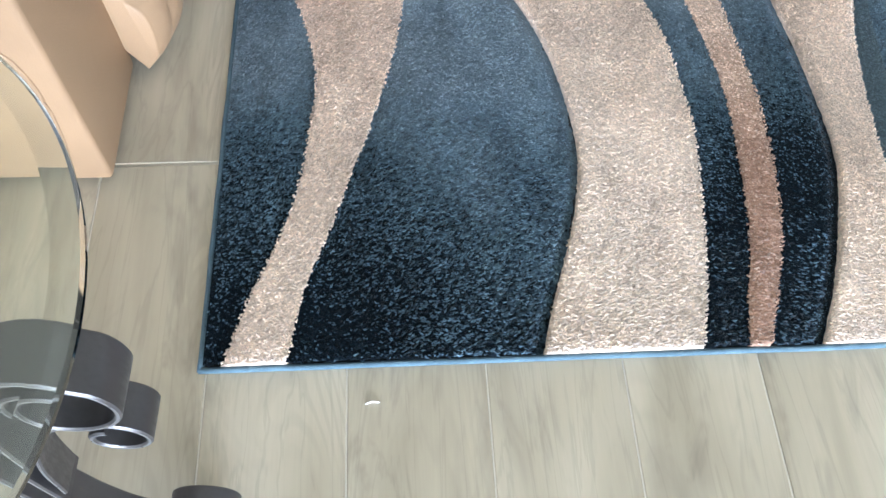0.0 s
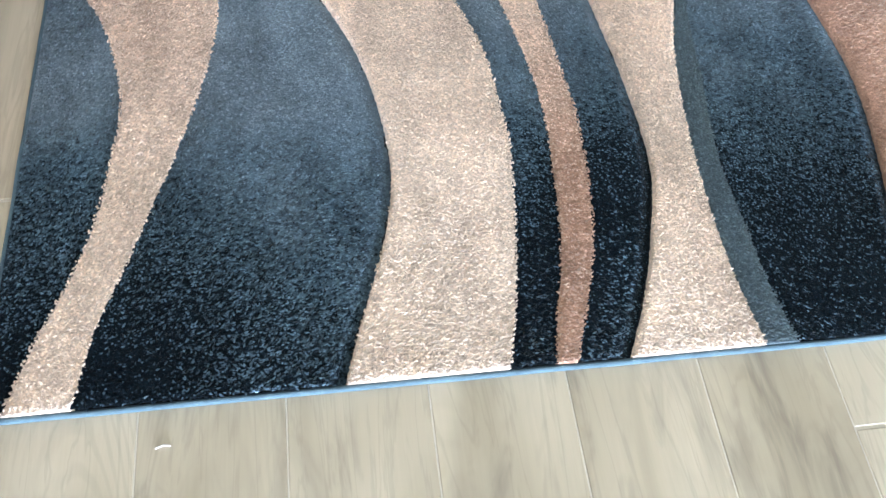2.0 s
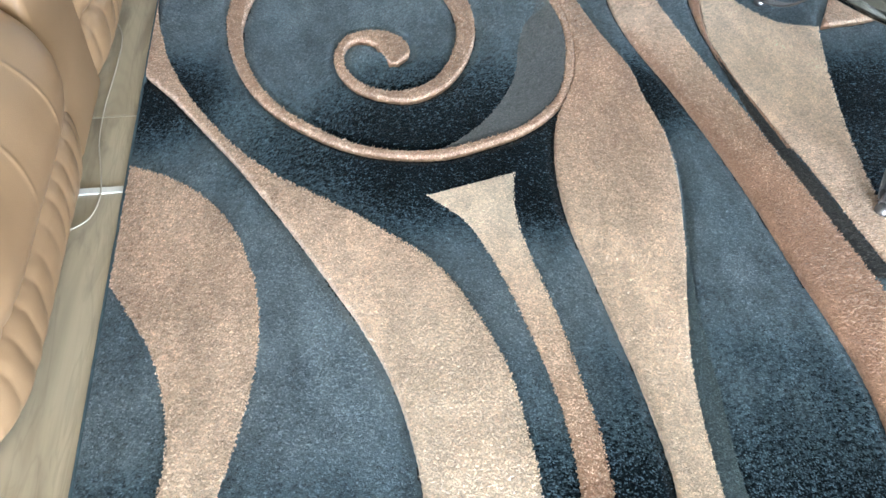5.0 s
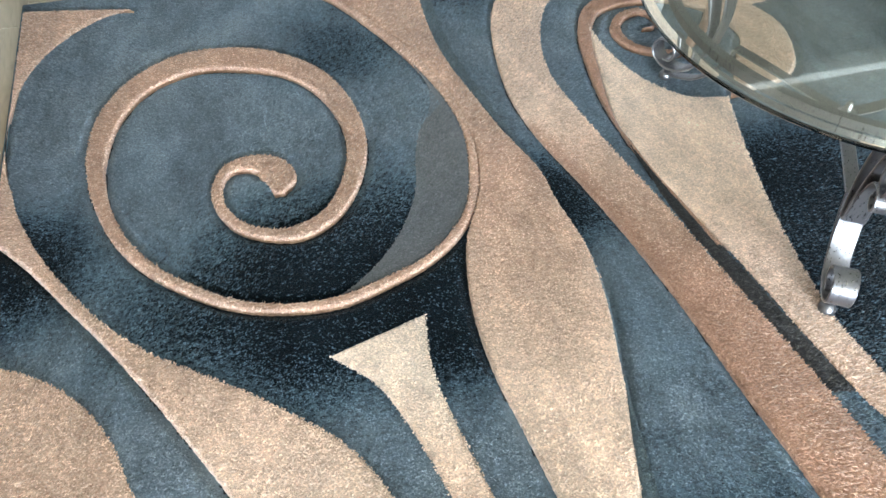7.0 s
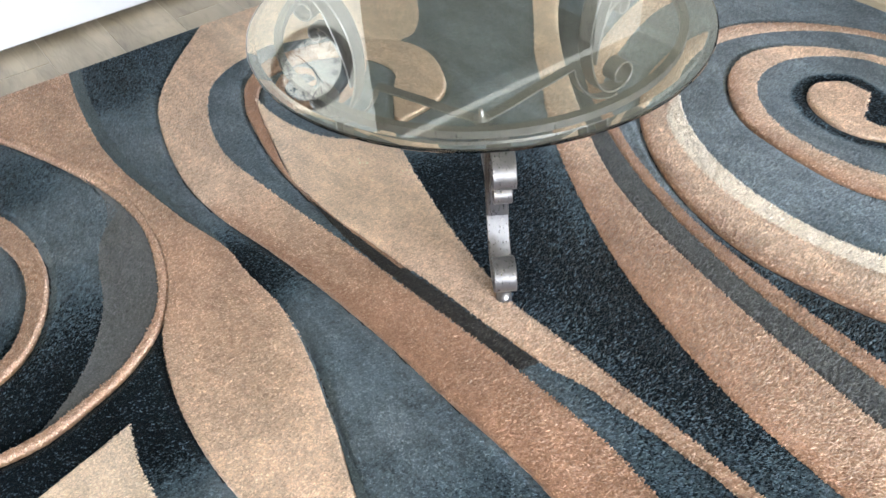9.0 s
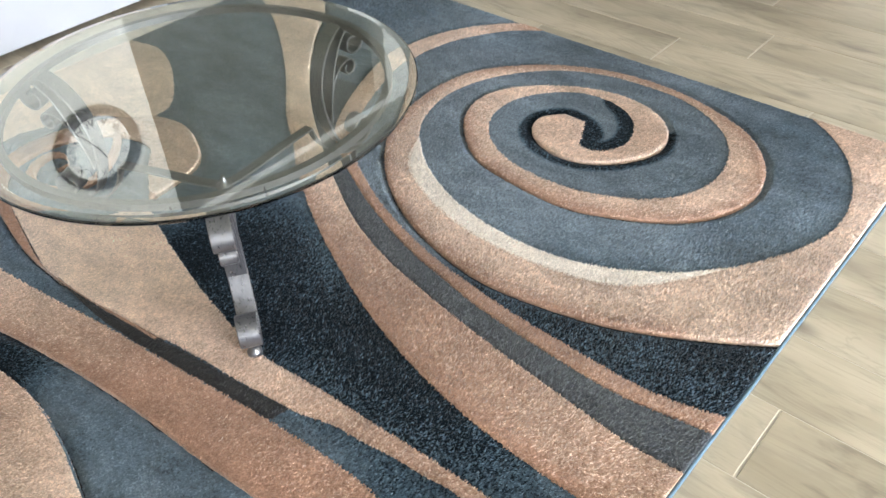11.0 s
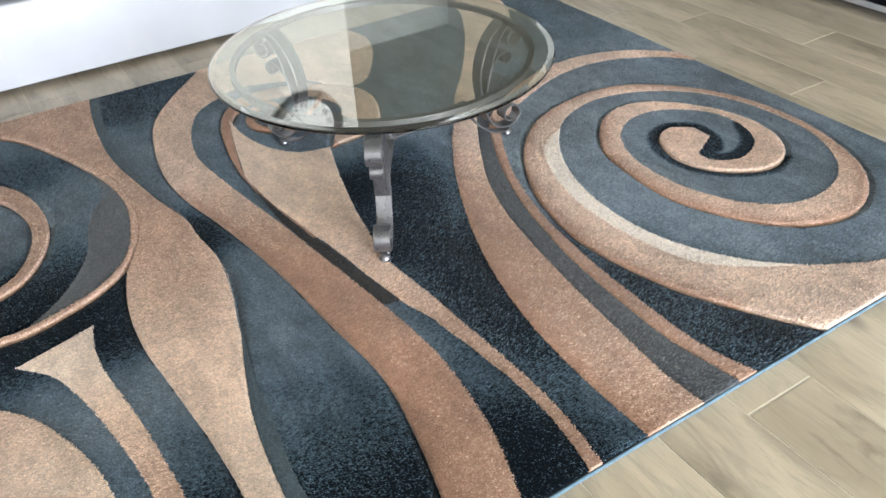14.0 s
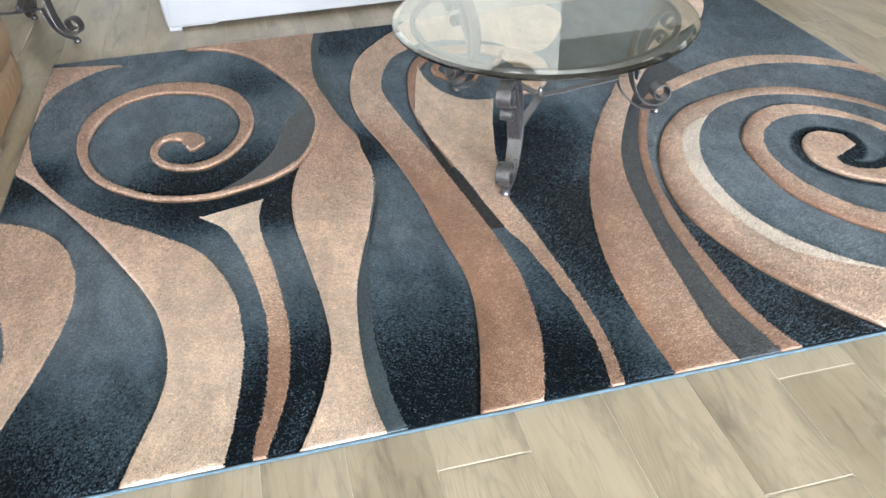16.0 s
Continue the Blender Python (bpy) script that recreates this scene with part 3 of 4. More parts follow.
rug = thing("area_rug", "blue and sand carved pile rug with swirl pattern on tiles", "rug")
CARVED = []
for a, b in (((0, 0.002), (RUG_X, 0.002)), ((0, RUG_Y - 0.002), (RUG_X, RUG_Y - 0.002)), ((0.002, 0), (0.002, RUG_Y)), ((RUG_X - 0.002, 0), (RUG_X - 0.002, RUG_Y))):
    n = 160
    pts = [(a[0] + (b[0] - a[0]) * k / n + 0.0012 * noise.noise((k * 0.21, a[1], 5)), a[1] + (b[1] - a[1]) * k / n + 0.0012 * noise.noise((k * 0.21, a[0], 8)), 0.0062) for k in range(n + 1)]
    part("binding", tube(bmesh.new(), pts, 0.0047, 8), BINDING, rug, "light blue overlocked edge binding", True)


def band(name, left, right, mat, tone, low=0.004, high=HIGH, across=5, bevel=0.0055, label="", carve="both", follow=False):
    """A strip of pile between two curves, its edges carved down. Curves may come in matching stretches, with corners between."""
    if not isinstance(left[0], list):
        left, right = [left], [right]
    le, ri = [], []
    for a, b in zip(left, right):
        a, b = spline(a), spline(b)
        n = max(len(a), len(b))
        a, b = even(a, n), even(b, n)
        if follow and n > 300:
            at, pick = 0, []
            for p in a:
                reach = b[at:at + 30]
                at += int(np.argmin(np.linalg.norm(reach - p, axis=1)))
                pick.append(at)
            pick[-1] = n - 1
            b = b[pick]
        le.append(a[(1 if le else 0):])
        ri.append(b[(1 if ri else 0):])
    le, ri = np.vstack(le), np.vstack(ri)
    if carve in ("both", "left"):
        CARVED.append(le)
    if carve in ("both", "right"):
        CARVED.append(ri)
    bm = bmesh.new()
    rows = []
    for a, b in zip(le, ri):
        w = float(np.linalg.norm(b - a))
        e = min(bevel / max(w, 1e-5), 0.3)
        lift = min(1.0, 0.35 + w / 0.02)
        stations = [(0.0, low), (e * 0.25, low + 0.7 * (high - low)), (e, high)]
        stations += [(e + (1 - 2 * e) * q / across, high) for q in range(1, across)]
        stations += [(1 - e, high), (1 - e * 0.25, low + 0.7 * (high - low)), (1.0, low)]
        row = []
        for s, z in stations:
            p = a + (b - a) * s
            if z < high:
                p = p + np.array([noise.noise((p[0] * 130, p[1] * 130, 1)), noise.noise((p[0] * 130, p[1] * 130, 7))]) * 0.0018
            wave = 0.0006 * noise.noise((p[0] * 14, p[1] * 14, 2)) + 0.0004 * noise.noise((p[0] * 60, p[1] * 60, 4))
            x, y = min(max(p[0], 0.005), RUG_X - 0.005), min(max(p[1], 0.005), RUG_Y - 0.005)
            row.append((x, y, low + (z - low) * lift + (wave if z >= high else 0)))
        rows.append(row)
    vs = grid_faces(bm, rows)
    for end in (vs[0], vs[-1]):
        if (end[0].co - end[-1].co).length > 0.003:
            down = [bm.verts.new((v.co.x, v.co.y, low - 0.002)) for v in end]
            for q in range(len(end) - 1):
                bm.faces.new((end[q], end[q + 1], down[q + 1], down[q]))
    ob = toned(part(name, bm, mat, rug, label, True), tone)
    TUFTED.append((ob, le, ri, low, high, carve, tone))
    return ob


def by_y(*steps):
    """A tone that changes with y alone."""
    ys, vs = zip(*steps)
    return lambda x, y: np.interp(y, ys, vs)


def edged(tone, curve, width, drop):
    """A tone that drops along one edge of the band, which turns browner there."""
    line = spline(curve, 0.02)

    def at(x, y):
        base = tone(x, y)
        far = np.empty(len(x))
        for k in range(0, len(x), 8000):
            far[k:k + 8000] = np.hypot(x[k:k + 8000, None] - line[None, :, 0], y[k:k + 8000, None] - line[None, :, 1]).min(1)
        return base - drop * np.exp(-(far / width) ** 2)
    return at


def ribbon_tone(x, y):
    lobes = np.clip((x - 1.45) / 0.15, 0, 1) * np.clip((y - 1.6) / 0.2, 0, 1)
    return np.interp(y, (0, 0.4, 0.9, 1.2, 1.6, 2.4), (0.38, 0.27, 0.27, 0.46, 0.66, 0.55)) * (1 - lobes) + 0.85 * lobes


band("leaf", [LEAF_LEFT, [(0.004, 0.83), (0.004, 1.0), (0.004, 1.152)]], [LEAF_RIGHT[:8], LEAF_RIGHT[7:]], SAND, by_y((0, 0.88), (0.3, 0.8), (0.55, 0.66), (0.8, 0.56), (1.2, 0.52)), label="rosy sand leaf-shaped pile", carve="")
band("cream_band", [CREAM_LEFT, [(0.004, 1.47), (0.004, 1.9), (0.004, 2.385)], [(0.004, 2.385), (0.15, 2.355), (0.3, 2.322)]],
     [CREAM_RIGHT[:-7], CREAM_RIGHT[-8:-1], [CREAM_RIGHT[-2], (0.22, 2.292), (0.3, 2.322)]], SAND, by_y((0, 0.88), (0.35, 0.92), (0.6, 0.82), (0.85, 0.66), (1.1, 0.52), (2.3, 0.46)), label="cream wavy band of raised pile", carve="left")
band("tail_band", TAIL_LEFT, TAIL_RIGHT, SAND, by_y((0, 0.24), (0.3, 0.32), (0.45, 0.48), (0.7, 0.7), (0.85, 0.95), (1.05, 1.05)), label="narrow band from ivory to brown", carve="")
band("vase_band", VASE_LEFT, VASE_RIGHT, SAND, by_y((0, 0.9), (0.4, 0.84), (0.8, 0.74), (1.1, 0.56), (1.4, 0.42), (2.4, 0.4)), label="sand vase-shaped band of raised pile")
band("slate_edging", VASE_RIGHT[:10], SLATE_EDGE + [(1.16, 1.0)], SLATE, 0.8, low=0.008, high=LOW + 0.0006, across=2, bevel=0.003, carve="")
band("slate_edging", VASE_RIGHT[11:], [(1.17, 1.4), (1.146, 1.55), (1.128, 1.7), (1.109, 1.869), (1.11, 2.045), (1.135, 2.278), (1.162, 2.424)], SLATE, 0.8, low=0.008, high=LOW + 0.0006, across=2, bevel=0.003, carve="")
band("grey_crescent", GREY_EDGE, SWIRL_INNER[4:13], GREY, 0.75, low=0.011, high=LOW + 0.0012, bevel=0.003, carve="")
band("swirl", SWIRL_OUTER, SWIRL_INNER, SAND, by_y((1.1, 0.45), (1.4, 0.42), (2.4, 0.38)), high=HIGH + 0.0008, across=3, follow=True, label="sand spiral line of raised pile")
band("ribbon_band", [RIBBON_LEFT[:-1], [(1.56, 2.424), (1.9, 2.424), (2.232, 2.424)]], [RIBBON_RIGHT[:18], RIBBON_RIGHT[17:]], SAND, edged(ribbon_tone, RIBBON_LEFT[:8], 0.028, 0.22), label="long sand ribbon of raised pile", carve="left")
band("hook_band", HOOK_OUTER, HOOK_INNER, SAND, lambda x, y: np.where(x > 1.75, 0.6, 0.1), high=HIGH + 0.0004, across=3, label="thin brown hook-shaped band")
band("drop_band", [DROP_LEFT[:4], DROP_LEFT[3:]], [DROP_RIGHT[:6], DROP_RIGHT[5:]], SAND, by_y((0, 0.4), (0.5, 0.42), (0.9, 0.6), (1.2, 0.8), (1.6, 0.92)), label="ivory drop narrowing to a thin line", carve="")
band("taupe_strip", [(1.404, 1.44), (1.401, 1.34), (1.396, 1.24), (1.404, 1.13), (1.418, 1.004), (1.441, 0.837), (1.459, 0.7)], [(1.409, 1.44), (1.412, 1.34), (1.421, 1.24), (1.438, 1.13), (1.463, 0.985), (1.485, 0.815), (1.506, 0.69)], TAUPE, 0.4, low=0.009, high=LOW + 0.0012, across=2, bevel=0.004, carve="")
band("stem_band", STEM_LEFT, STEM_RIGHT, SAND, edged(by_y((0, 0.46), (0.3, 0.42), (0.7, 0.3), (1.0, 0.4), (1.4, 0.8), (1.6, 0.9)), STEM_LEFT[:9], 0.032, 0.28), label="broad tan stem of raised pile", carve="right")
band("grey_strip", STEM_RIGHT[:15], LINE_OUTER[:15], GREY, 0.45, high=HIGH - 0.0012, across=3, carve="")
band("line_band", LINE_OUTER, LINE_INNER, SAND, by_y((0, 0.3), (0.6, 0.18), (1.2, 0.15), (1.4, 0.5), (1.6, 0.6)), across=2, label="thin tan line of raised pile", carve="left")
band("coil", [[(3.196, 0.006), (2.75, 0.005), (2.295, 0.005)], COIL_OUTER], [[(3.196, 0.316)] + COIL_INNER[1:7], COIL_INNER[6:]], SAND, edged(lambda x, y: 0.6 + 0 * x, COIL_OUTER[2:30], 0.034, 0.3), follow=True, label="large sand spiral of raised pile", carve="left")
band("ivory_crescent", [(2.415, 1.166), (2.292, 1.095), (2.208, 0.95), (2.165, 0.777), (2.162, 0.625), (2.18, 0.505), (2.21, 0.4), (2.262, 0.325), (2.34, 0.26), (2.459, 0.187)],
     [(2.415, 1.166), (2.322, 1.051), (2.243, 0.874), (2.215, 0.703), (2.226, 0.54), (2.277, 0.4), (2.315, 0.34), (2.345, 0.297), (2.4, 0.238), (2.459, 0.187)], IVORY, 1.0, low=HIGH - 0.003, high=HIGH + 0.0003, across=3, bevel=0.01, carve="")
curl_out = np.array(CURL)
mid = curl_out.mean(axis=0)
band("curl", CURL, [tuple(p + (mid - p) / max(np.linalg.norm(mid - p), 0.01) * min(0.028, np.linalg.norm(mid - p) * 0.6)) for p in curl_out], SAND, 0.2, across=2, label="small brown curl of pile")


def blue_ground():
    """The sheet of blue pile, trimmed down in a narrow valley along every carved curve."""
    step = 0.006
    nx, ny = int((RUG_X - 0.012) / step), int((RUG_Y - 0.012) / step)
    gx, gy = np.linspace(0.006, RUG_X - 0.006, nx + 1), np.linspace(0.006, RUG_Y - 0.006, ny + 1)
    near = np.full((nx + 1, ny + 1), 1.0)
    sx, sy = gx[1] - gx[0], gy[1] - gy[0]
    for x, y in np.vstack(CARVED):
        i, j = int(round((x - gx[0]) / sx)), int(round((y - gy[0]) / sy))
        i0, i1, j0, j1 = max(i - 3, 0), min(i + 4, nx + 1), max(j - 3, 0), min(j + 4, ny + 1)
        if i0 < i1 and j0 < j1:
            d = np.hypot(gx[i0:i1, None] - x, gy[None, j0:j1] - y)
            near[i0:i1, j0:j1] = np.minimum(near[i0:i1, j0:j1], d)
    px, py = np.meshgrid(gx, gy, indexing="ij")
    z = LOW - GROOVE * np.clip(1.25 - near / 0.0165, 0, 1) ** 0.9 + 0.0004 * np.sin(px * 31 + 2 * np.sin(py * 17)) * np.sin(py * 23)
    co = np.stack([px, py, z], -1).reshape(-1, 3)
    k = np.arange(nx * ny)
    q = (k // ny) * (ny + 1) + k % ny
    faces = np.stack([q, q + ny + 1, q + ny + 2, q + 1], 1)
    me = bpy.data.meshes.new("blue_ground")
    me.from_pydata(co.tolist(), [], faces.tolist())
    me.materials.append(NAVY)
    me.shade_smooth()
    ob = new("blue_ground", me)
    ob.parent = rug
    part("backing", boxed((0.004, 0.004, 0.001), (RUG_X - 0.004, RUG_Y - 0.004, 0.0035)), TAUPE, rug, "woven backing")
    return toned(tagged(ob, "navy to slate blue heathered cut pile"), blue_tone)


def fill(le, ri, cell, shape):
    """Cells of a grid that lie between two curves."""
    inside = np.zeros(shape, bool)
    ring = np.vstack([le, ri[::-1], le[:1]])
    u, v = ring[:, 0] / cell - 0.5, ring[:, 1] / cell - 0.5
    for k in range(len(ring) - 1):
        a, b = (k, k + 1) if u[k] < u[k + 1] else (k + 1, k)
        for c in range(max(0, math.ceil(u[a])), min(shape[0] - 1, math.ceil(u[b]) - 1) + 1):
            h = v[a] + (v[b] - v[a]) * (c - u[a]) / (u[b] - u[a])
            inside[c, max(0, math.ceil(h)):] ^= True
    return inside


def add_tufts(ob, x, y, z, tall, tone, rng, rim=1.0):
    """Joins a leaning three-sided tuft of yarn to the sheet at every place given; 'fleck' tells the tufts apart."""
    me = ob.data
    n0, n = len(me.vertices), len(x)
    old = np.empty(n0 * 3, np.float32)
    me.vertices.foreach_get("co", old)
    corners = np.empty(len(me.loops), np.int32)
    me.loops.foreach_get("vertex_index", corners)
    starts = np.empty(len(me.polygons), np.int32)
    me.polygons.foreach_get("loop_start", starts)
    tones = np.empty(n0, np.float32)
    me.attributes["tone"].data.foreach_get("value", tones)
    away = -1.3 + 1.1 * np.sin(3.1 * x + 2.0 * np.sin(2.3 * y)) + rng.normal(0, 0.65, n)
    lean = 1.5 * tall * rng.uniform(0.5, 1.3, n) * rim
    size = TUFT * rng.uniform(0.45, 0.75, n)
    along, beside = np.stack([np.cos(away), np.sin(away)]), np.stack([-np.sin(away), np.cos(away)])
    tip = np.stack([x + lean * along[0], y + lean * along[1], z + tall * rng.uniform(0.55, 1.3, n)], 1)
    foot = [np.stack([x + size * (a * along[0] + b * beside[0]), y + size * (a * along[1] + b * beside[1]), z - 0.0012], 1) for a, b in ((-1.2, 0.0), (0.5, 1.0), (0.5, -1.0))]
    co = np.concatenate([old.reshape(-1, 3), np.stack([*foot, tip], 1).reshape(-1, 3)])
    base = n0 + 4 * np.arange(n)[:, None]
    tris = np.concatenate([base + np.array([[a, b, 3]]) for a, b in ((0, 1), (1, 2), (2, 0))]).astype(np.int32)
    sheet = bpy.data.meshes.new(me.name)
    sheet.vertices.add(len(co))
    sheet.vertices.foreach_set("co", co.astype(np.float32).ravel())
    sheet.loops.add(len(corners) + tris.size)
    sheet.loops.foreach_set("vertex_index", np.concatenate([corners, tris.ravel()]))
    sheet.polygons.add(len(starts) + len(tris))
    sheet.polygons.foreach_set("loop_start", np.concatenate([starts, len(corners) + 3 * np.arange(len(tris), dtype=np.int32)]))
    sheet.update(calc_edges=True)
    for m in me.materials:
        sheet.materials.append(m)
    sheet.shade_smooth()
    own = tone(x, y) if callable(tone) else np.full(n, tone)
    yarn = np.clip(rng.normal(0.5, 0.16, n), 0.02, 0.98)
    # A low fleck on the bare sheet darkens it, standing for shade between tufts.
    for name, values in (("tone", np.concatenate([tones, np.repeat(own, 4)])), ("fleck", np.concatenate([np.full(n0, 0.4163), np.repeat(yarn, 4)]))):
        sheet.attributes.new(name, "FLOAT", "POINT").data.foreach_set("value", values.astype(np.float32))
    ob.data = sheet


def cut_pile(ground):
    cell = 0.0025
    shape = (int(RUG_X / cell), int(RUG_Y / cell))
    owner = np.full(shape, -1, np.int32)
    for k, (ob, le, ri, *_) in enumerate(TUFTED):
        owner[fill(le, ri, cell, shape)] = k
    near, rims = np.full(shape, 0.03), np.full(shape, 0.03)
    centre_x, centre_y = (np.arange(shape[0]) + 0.5) * cell, (np.arange(shape[1]) + 0.5) * cell
    for field, lines in ((near, CARVED), (rims, [line for _, le, ri, *_ in TUFTED for line in (le, ri)])):
        for x, y in np.vstack(lines):
            i, j = int(x / cell), int(y / cell)
            i0, i1, j0, j1 = max(i - 7, 0), min(i + 8, shape[0]), max(j - 7, 0), min(j + 8, shape[1])
            if i0 < i1 and j0 < j1:
                field[i0:i1, j0:j1] = np.minimum(field[i0:i1, j0:j1], np.hypot(centre_x[i0:i1, None] - x, centre_y[None, j0:j1] - y))
    rng = np.random.default_rng(11)
    gx, gy = np.meshgrid(np.arange(0.008, RUG_X - 0.008, TUFT * 1.08), np.arange(0.008, RUG_Y - 0.008, TUFT), indexing="ij")
    gx = gx + TUFT * 0.5 * (np.arange(gx.shape[1]) % 2)[None, :]
    x = np.clip(gx.ravel() + rng.normal(0, TUFT * 0.3, gx.size), 0.007, RUG_X - 0.007)
    y = np.clip(gy.ravel() + rng.normal(0, TUFT * 0.3, gx.size), 0.007, RUG_Y - 0.007)
    i, j = np.clip((x / cell).astype(int), 0, shape[0] - 1), np.clip((y / cell).astype(int), 0, shape[1] - 1)
    whose, gap, rim = owner[i, j], near[i, j], np.clip(rims[i, j] / 0.009, 0.25, 1)
    pick = whose == -1
    valley = np.clip(1.25 - gap / 0.0165, 0, 1) ** 0.9
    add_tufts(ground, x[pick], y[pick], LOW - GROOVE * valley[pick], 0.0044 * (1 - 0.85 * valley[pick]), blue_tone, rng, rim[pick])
    for k, (ob, le, ri, low, high, carve, tone) in enumerate(TUFTED):
        pick = whose == k
        if pick.any():
            rise = np.clip(gap[pick] / 0.004, 0.45, 1) ** 0.6
            add_tufts(ob, x[pick], y[pick], low + (high - low) * rise, 0.0044 * (0.6 + 0.4 * rise), tone, rng, rim[pick])


TUFT = 0.0035
cut_pile(blue_ground())

# ---- glass tables ----


def flat_bar(bm, pts, width, thick):
    """A flat bar of that width bent along points (u outward, z up) in the plane of the leg."""
    p = spline(pts, 0.006)
    n = len(p)
    rows = []
    for k in range(n):
        d = p[min(k + 1, n - 1)] - p[max(k - 1, 0)]
        d = d / max(np.linalg.norm(d), 1e-6)
        nrm = np.array([-d[1], d[0]]) * thick / 2
        w, b = width / 2, min(0.002, thick * 0.3)
        ring = []
        for s, v in ((1, -w + b), (1, w - b), (0.4, w), (-0.4, w), (-1, w - b), (-1, -w + b), (-0.4, -w), (0.4, -w)):
            q = p[k] + nrm * s
            ring.append((q[0], v, q[1]))
        rows.append(ring)
    vs = grid_faces(bm, rows, closed_v=True)
    bm.faces.new(vs[0])
    bm.faces.new(vs[-1])
    for f in bm.faces:
        if all(abs(abs(v.co.y) - width / 2) < 1e-5 for v in f.verts):
            f.material_index = 1
    return bm


def bar(name, pts, width, thick, metal, parent, m):
    me = mesh_from(name, flat_bar(bmesh.new(), pts, width, thick), metal, True)
    me.materials.append(EDGE_GLINT)
    me.set_sharp_from_angle(angle=radians(38))
    ob = new(name, me)
    ob.parent, ob.matrix_local = parent, m
    return ob


def coil_points(u, z, r0, r1, start, turns, n=26):
    return [(u + (r0 + (r1 - r0) * k / n) * math.cos(radians(start) + turns * math.tau * k / n), z + (r0 + (r1 - r0) * k / n) * math.sin(radians(start) + turns * math.tau * k / n)) for k in range(n + 1)]


def glass_disc(r, z, thick, bevel):
    bm = bmesh.new()
    prof = [(0.0, z - thick), (r * 0.5, z - thick), (r - 0.003, z - thick), (r, z - thick + 0.003), (r, z - 0.005), (r - bevel * 0.12, z - 0.0026), (r - bevel, z), (r * 0.5, z), (0.0, z)]
    n = 128
    ring_vs = []
    for q, h in prof:
        ring_vs.append([bm.verts.new((0, 0, h))] if q == 0 else [bm.verts.new((q * math.cos(k * math.tau / n), q * math.sin(k * math.tau / n), h)) for k in range(n)])
    for a, b in zip(ring_vs, ring_vs[1:]):
        for k in range(n):
            if len(a) == 1:
                bm.faces.new((a[0], b[k], b[(k + 1) % n]))
            elif len(b) == 1:
                bm.faces.new((a[k], b[0], a[(k + 1) % n]))
            else:
                bm.faces.new((a[k], b[k], b[(k + 1) % n], a[(k + 1) % n]))
    return bm


def hoop(r, w, z0, z1):
    bm = bmesh.new()
    n = 96
    grid_faces(bm, [[(q * math.cos(k * math.tau / n), q * math.sin(k * math.tau / n), z) for q, z in ((r - w, z0), (r, z0), (r, z1), (r - w, z1))] for k in range(n)], True, True)
    return bm


def lathe(prof, n=20):
    """A turned shape from (radius, height) steps."""
    bm = bmesh.new()
    vs = grid_faces(bm, [[(q * math.cos(k * math.tau / n), q * math.sin(k * math.tau / n), h) for k in range(n)] for q, h in prof], closed_v=True)
    bm.faces.new(vs[0])
    bm.faces.new(vs[-1])
    return bm


COFFEE_LEG = (
    [(0.43, 0.402), (0.405, 0.392), (0.375, 0.365), (0.35, 0.325), (0.335, 0.28), (0.329, 0.23), (0.336, 0.17), (0.352, 0.115), (0.38, 0.068), (0.415, 0.046), (0.45, 0.043), (0.478, 0.055)] + coil_points(0.452, 0.083, 0.038, 0.02, -25, 0.85),
    [(0.352, 0.15), (0.362, 0.22), (0.385, 0.30), (0.41, 0.355), (0.44, 0.383), (0.475, 0.37)] + coil_points(0.456, 0.34, 0.034, 0.016, 40, -0.95),
    [(0.354, 0.16), (0.364, 0.21), (0.384, 0.262), (0.408, 0.291)] + coil_points(0.436, 0.276, 0.025, 0.011, 125, -1.0),
    [(0.285, 0.16), (0.3, 0.118), (0.328, 0.077), (0.365, 0.044), (0.405, 0.027), (0.432, 0.021), (0.446, 0.022)])
END_LEG = (
    [(0.19, 0.54), (0.165, 0.50), (0.155, 0.44), (0.158, 0.34), (0.168, 0.22), (0.184, 0.12), (0.205, 0.066), (0.235, 0.045), (0.27, 0.043), (0.298, 0.055)] + coil_points(0.272, 0.086, 0.041, 0.02, -25, 0.85),
    [(0.19, 0.24), (0.188, 0.33), (0.196, 0.43), (0.215, 0.49), (0.245, 0.53), (0.275, 0.538), (0.302, 0.525)] + coil_points(0.272, 0.492, 0.046, 0.02, 40, -0.95),
    [(0.195, 0.26), (0.205, 0.34), (0.23, 0.41), (0.26, 0.447)] + coil_points(0.29, 0.42, 0.03, 0.013, 100, -1.0),
    [(0.13, 0.15), (0.142, 0.11), (0.163, 0.07), (0.195, 0.04), (0.23, 0.025), (0.255, 0.021), (0.266, 0.022)])


